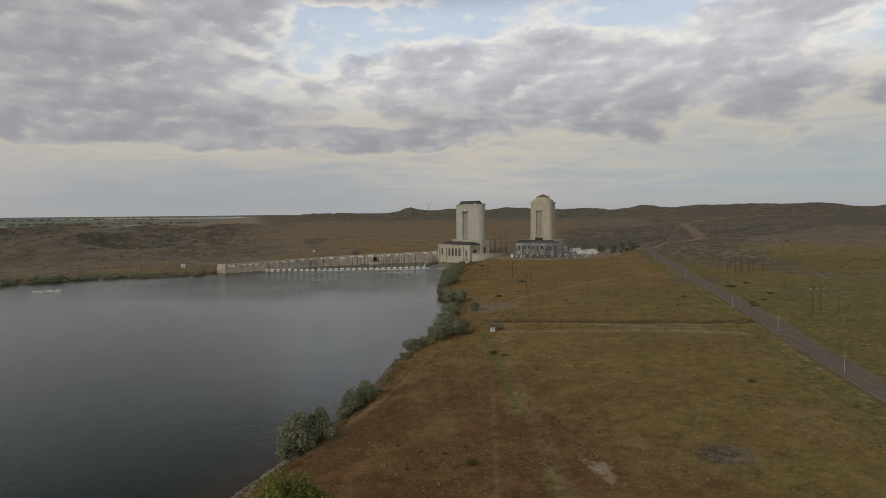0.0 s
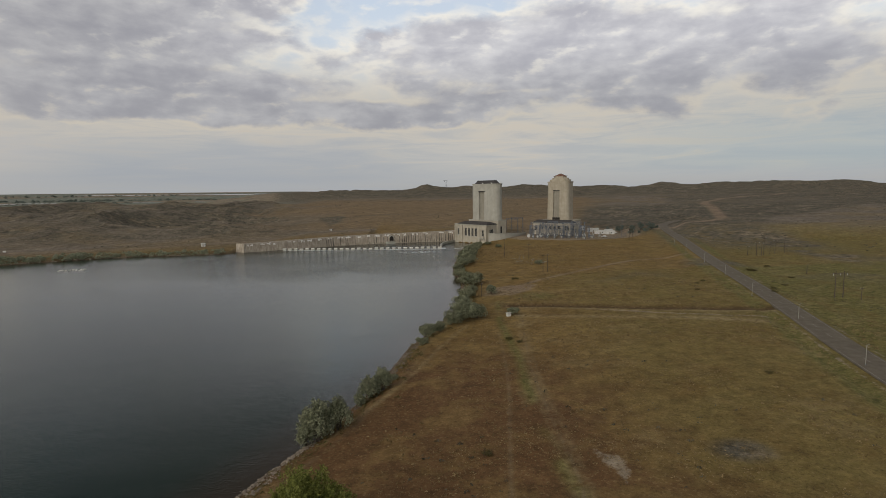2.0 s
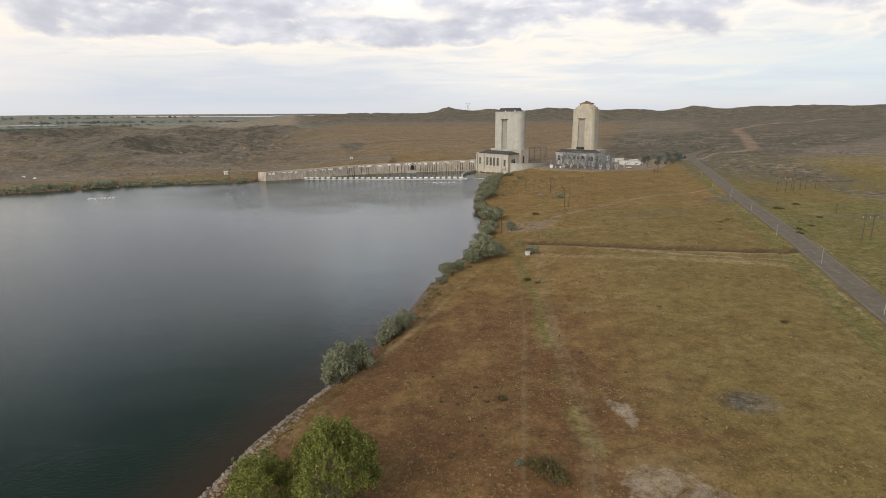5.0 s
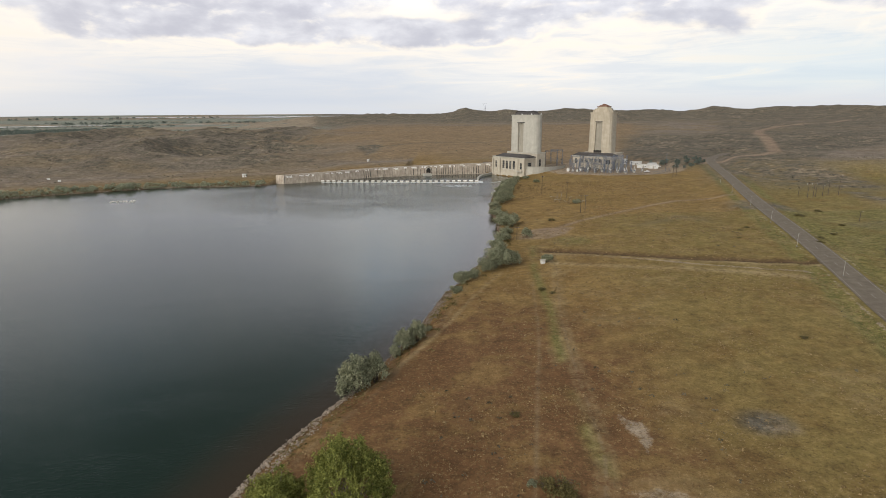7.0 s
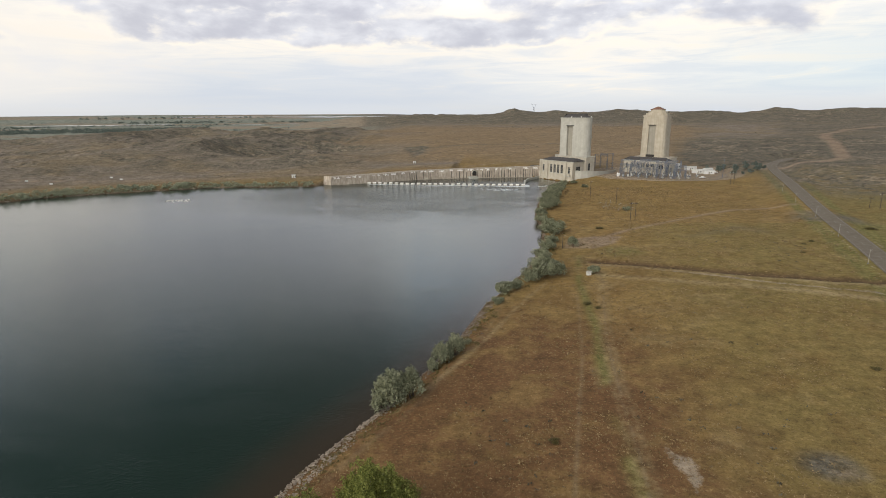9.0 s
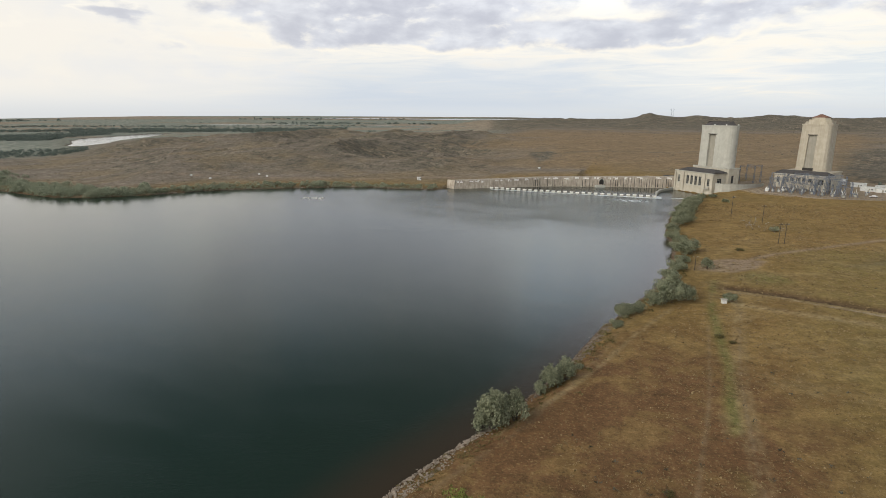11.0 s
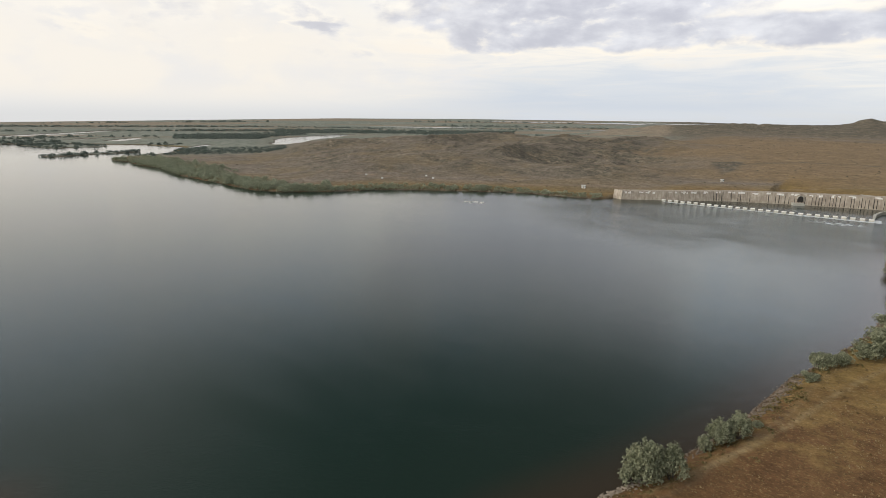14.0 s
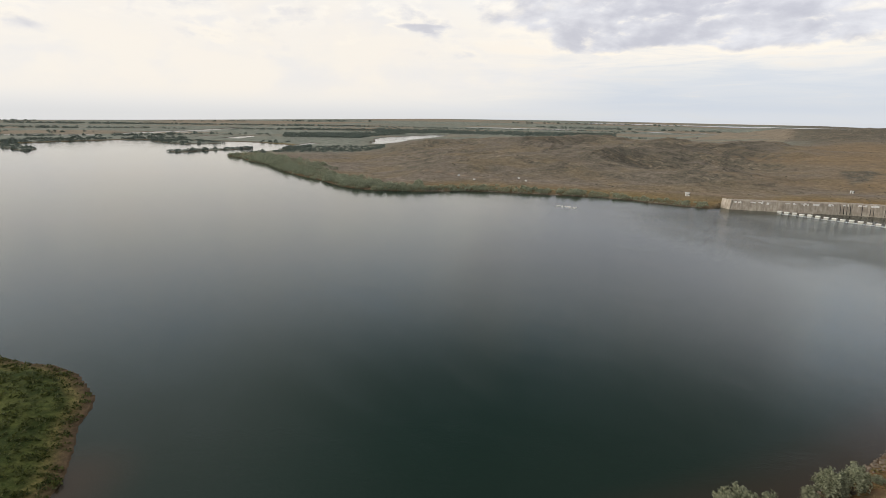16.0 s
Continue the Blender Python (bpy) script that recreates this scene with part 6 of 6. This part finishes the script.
# ---------------------------------------------------------------- wing wall, tailrace details
wing = thing("wing_wall", "cream concrete wing wall curving back from the powerhouse", "wall")
wing_line = [(57, 519), (66, 517), (80, 524), (92, 538), (99, 552)]
wp = resample(rounded(wing_line, 2), 5.0)
for k in range(len(wp) - 1):
    s0, s1 = k / (len(wp) - 1), (k + 1) / (len(wp) - 1)
    extrude_wall("panel", [tuple(wp[k]), tuple(wp[k + 1])], -1.0, [10.8 - 2.0 * s0, 10.8 - 2.0 * s1], -0.2, -1.0, PALE, wing)
div = thing("divider_wall", "narrow concrete guide wall in the tailrace", "wall")
extrude_wall("arm", [(28, 556), (16, 530), (12.5, 512), (12, 498)], -2.0, [2.2, 2.2, 2.2, 1.2], 0.0, 1.6, PALE, div)
out = thing("outfall", "concrete outfall with a dark arched mouth in the wall", "culvert")
bm = bmesh.new()
arch = [(-3.2, 0)] + [(3.2 * math.cos(radians(a)), 4.2 + 3.2 * math.sin(radians(a))) for a in range(180, -1, -20)] + [(3.2, 0)]
lo = [bm.verts.new((x, 0, z)) for x, z in arch]
hi = [bm.verts.new((x, 2.6, z)) for x, z in arch]
bm.faces.new(lo)
bm.faces.new(hi[::-1])
for i in range(len(arch)):
    bm.faces.new((lo[i], lo[(i + 1) % len(arch)], hi[(i + 1) % len(arch)], hi[i]))
part("mouth", bm, WETDARK, out, "dark arched mouth")
bm = bmesh.new()
for a0, a1 in zip(range(180, 0, -20), range(160, -1, -20)):
    ring = []
    for rad in (3.25, 4.1):
        for a in (a0, a1):
            ring.append((rad * math.cos(radians(a)), 4.2 + rad * math.sin(radians(a))))
    q = [ring[0], ring[1], ring[3], ring[2]]
    f = [bm.verts.new((x, -0.25, z)) for x, z in q]
    b = [bm.verts.new((x, 1.5, z)) for x, z in q]
    bm.faces.new(f)
    bm.faces.new(b[::-1])
    for i in range(4):
        bm.faces.new((f[i], f[(i + 1) % 4], b[(i + 1) % 4], b[i]))
part("arch_ring", bm, PALE, out)
part("apron", box(-10, 3.2, -9.0, 0.6, -7.5, -1.2, 0.1), PALE, out, "pale concrete apron")
out.matrix_basis = pose(-37, 549, 2.6, 0, 0, 20) @ Matrix.Diagonal((0.62, 0.62, 0.62, 1))


# ---------------------------------------------------------------- stones
def stone_mesh(seed):
    g = random.Random(seed)
    bm = bmesh.new()
    bmesh.ops.create_icosphere(bm, subdivisions=1, radius=0.5)
    for v in bm.verts:
        v.co *= g.uniform(0.75, 1.2)
        v.co.z *= 0.7
    return mesh_of("stone", bm, STONE)


stones = [stone_mesh(k) for k in range(6)]
riprap = thing("riprap", "pale broken stones along the water's edge", "riprap")
rng = random.Random(21)
edge = resample(NEAR_SHORE[4:9], 0.55)
count = 0
for p in edge:
    for k in range(2):
        if count >= 300:
            break
        off = rng.uniform(-0.2, 1.1) if rng.random() < 0.75 else rng.uniform(1.2, 3.6)
        x, y = p[0] + off, p[1] + rng.uniform(-1.0, 1.0) - 0.4 * off
        ob = new("stone", stones[count % 6])
        ob.parent = riprap
        s = rng.choice((0.28, 0.35, 0.42, 0.5, 0.7)) * rng.uniform(0.85, 1.15)
        ob.matrix_basis = pose(x, y, max(ground_at(x, y), -0.1) + 0.1, rng.uniform(-20, 20), rng.uniform(-20, 20), rng.uniform(0, 360)) @ Matrix.Diagonal((s * rng.uniform(0.8, 1.3), s, s, 1))
        count += 1


def scatter_stones(name, label, rows, mat, seed):
    """Many stones in one mesh; rows of x, y, z, size."""
    g = np.random.RandomState(seed)
    base = np.array([v.co[:] for v in stones[0].vertices])
    tri = np.array([p.vertices[:] for p in stones[0].polygons])
    n = len(rows)
    rot = g.uniform(0, 6.283, n)
    sc = rows[:, 3][:, None] * g.uniform(0.7, 1.35, (n, 3))
    v = base[None] * sc[:, None, :] * g.uniform(0.85, 1.15, (n, len(base), 1))
    c, s = np.cos(rot)[:, None], np.sin(rot)[:, None]
    v = np.stack([v[:, :, 0] * c - v[:, :, 1] * s, v[:, :, 0] * s + v[:, :, 1] * c, v[:, :, 2]], -1) + rows[:, None, :3]
    f = tri[None] + (np.arange(n) * len(base))[:, None, None]
    me = bpy.data.meshes.new(name)
    me.from_pydata(v.reshape(-1, 3).tolist(), [], f.reshape(-1, 3).tolist())
    me.materials.append(mat)
    return tagged(new(name, me), label, "stones", kind="stuff")


g = np.random.RandomState(31)


def shore_rows(line, n, d0, d1, s0, s1):
    pts = resample(line, 0.5)
    k = g.randint(0, len(pts), n)
    tan = np.gradient(pts, axis=0)
    nor = np.stack([tan[:, 1], -tan[:, 0]], 1) / np.hypot(*tan.T)[:, None]
    xy = pts[k] + nor[k] * g.uniform(d0, d1, (n, 1)) + g.normal(size=(n, 2)) * 0.3
    z = np.maximum(height(xy[:, 0], xy[:, 1]), -0.15) + 0.05
    return np.column_stack([xy, z, g.uniform(s0, s1, n)])


rows = np.vstack([shore_rows(NEAR_SHORE[4:9], 1200, -0.3, 1.2, 0.16, 0.5), shore_rows(NEAR_SHORE[5:8], 260, 2.0, 4.5, 0.2, 0.5)])
scatter_stones("shore_stones", "pale cream stones on the river bank", rows, STONE, 2)
rows = np.vstack([shore_rows(NEAR_SHORE[8:12], 620, -0.3, 2.0, 0.2, 0.6), shore_rows(NEAR_SHORE[10:12], 200, 0.5, 3.4, 0.25, 0.8), shore_rows(NEAR_SHORE[11:], 900, -0.4, 1.6, 0.3, 0.9)])
scatter_stones("bank_stones", "brown and tan stones tumbled down the bank", rows, BROWNSTONE, 5)
rows = np.column_stack([g.normal(-247, 5.0, 26), g.normal(384, 3.0, 26), np.full(26, 0.05), g.uniform(0.6, 1.9, 26)])
scatter_stones("river_rocks", "white bird-stained rocks showing above the water", rows, LIME, 3)
far_rows = shore_rows(FAR_SHORE[0:8], 500, 0.0, 2.0, 0.4, 1.2)
scatter_stones("far_shore_stones", "pale stones along the far bank", far_rows, STONE, 4)

# bleached driftwood and old posts in the grass
def log(x, y, turn, ln, tilt):
    t = thing("fallen_log", "bleached grey fallen log lying in dry grass", "log", pose(x, y, ground_at(x, y) + 0.15, 0, -tilt, turn), group="fallen logs")
    part("stem", tube([(-ln / 2, 0, 0), (0, 0.1, 0.05), (ln / 2, 0, 0)], 0.10, 0.06, 7), PALE, t)
    part("branch", tube([(ln * 0.2, 0, 0), (ln * 0.35, 0.5, 0.5)], 0.05, 0.03, 5), PALE, t)


for row in ((60, 359, 20, 5, 0), (64, 352, 100, 4, 4), (70, 366, 60, 6, 3), (72, 346, 150, 5, 0), (58, 372, 40, 4, 0), (75, 350, 130, 4, 2), (66, 378, 80, 7, 6), (44, 462, 10, 4, 0)):
    log(*row)


def dead_snag(x, y, turn, ln, tilt):
    """A dead leaning stem with a few broken branches."""
    t = thing("dead_snag", "bleached dead tree stem leaning over dry grass", "dead tree", pose(x, y, ground_at(x, y) - 0.2, 0, tilt, turn), group="dead snags")
    part("stem", tube([(0, 0, 0), (0.12, 0.1, ln * 0.5), (0, 0, ln)], 0.11, 0.05, 7), DEADWOOD, t)
    for k in range(3):
        z = ln * (0.4 + 0.2 * k)
        part("branch", tube([(0.05, 0, z), (0.7 - 0.5 * k, 0.6 * (1 - k), z + 0.7), (1.0 - 0.8 * k, 0.8 * (1 - k), z + 1.3)], 0.06, 0.025, 5), DEADWOOD, t)


for row in ((57, 352, 20, 6.5, 24), (60, 347, 140, 5.0, 35), (64, 341, 60, 4.5, 52), (69, 338, 200, 4.0, 40), (62, 360, 300, 5.5, 18), (71, 349, 100, 3.6, 58)):
    dead_snag(*row)


def sign_board(x, y, turn):
    t = thing("sign_board", "small white board on two posts by the far bank", "sign", pose(x, y, ground_at(x, y), 0, 0, turn), group="white boards")
    part("board", box(-1.2, 1.2, -0.06, 0.06, 1.0, 2.3, 0.02), WHITE, t)
    for px in (-0.9, 0.9):
        part("post", box(px - 0.07, px + 0.07, 0.061, 0.2, -0.4, 2.2), WOOD, t)


for row in ((-391, 427, 30), (-367, 469, 20), (-419, 432, 40), (-352, 462, 10)):
    sign_board(*row)
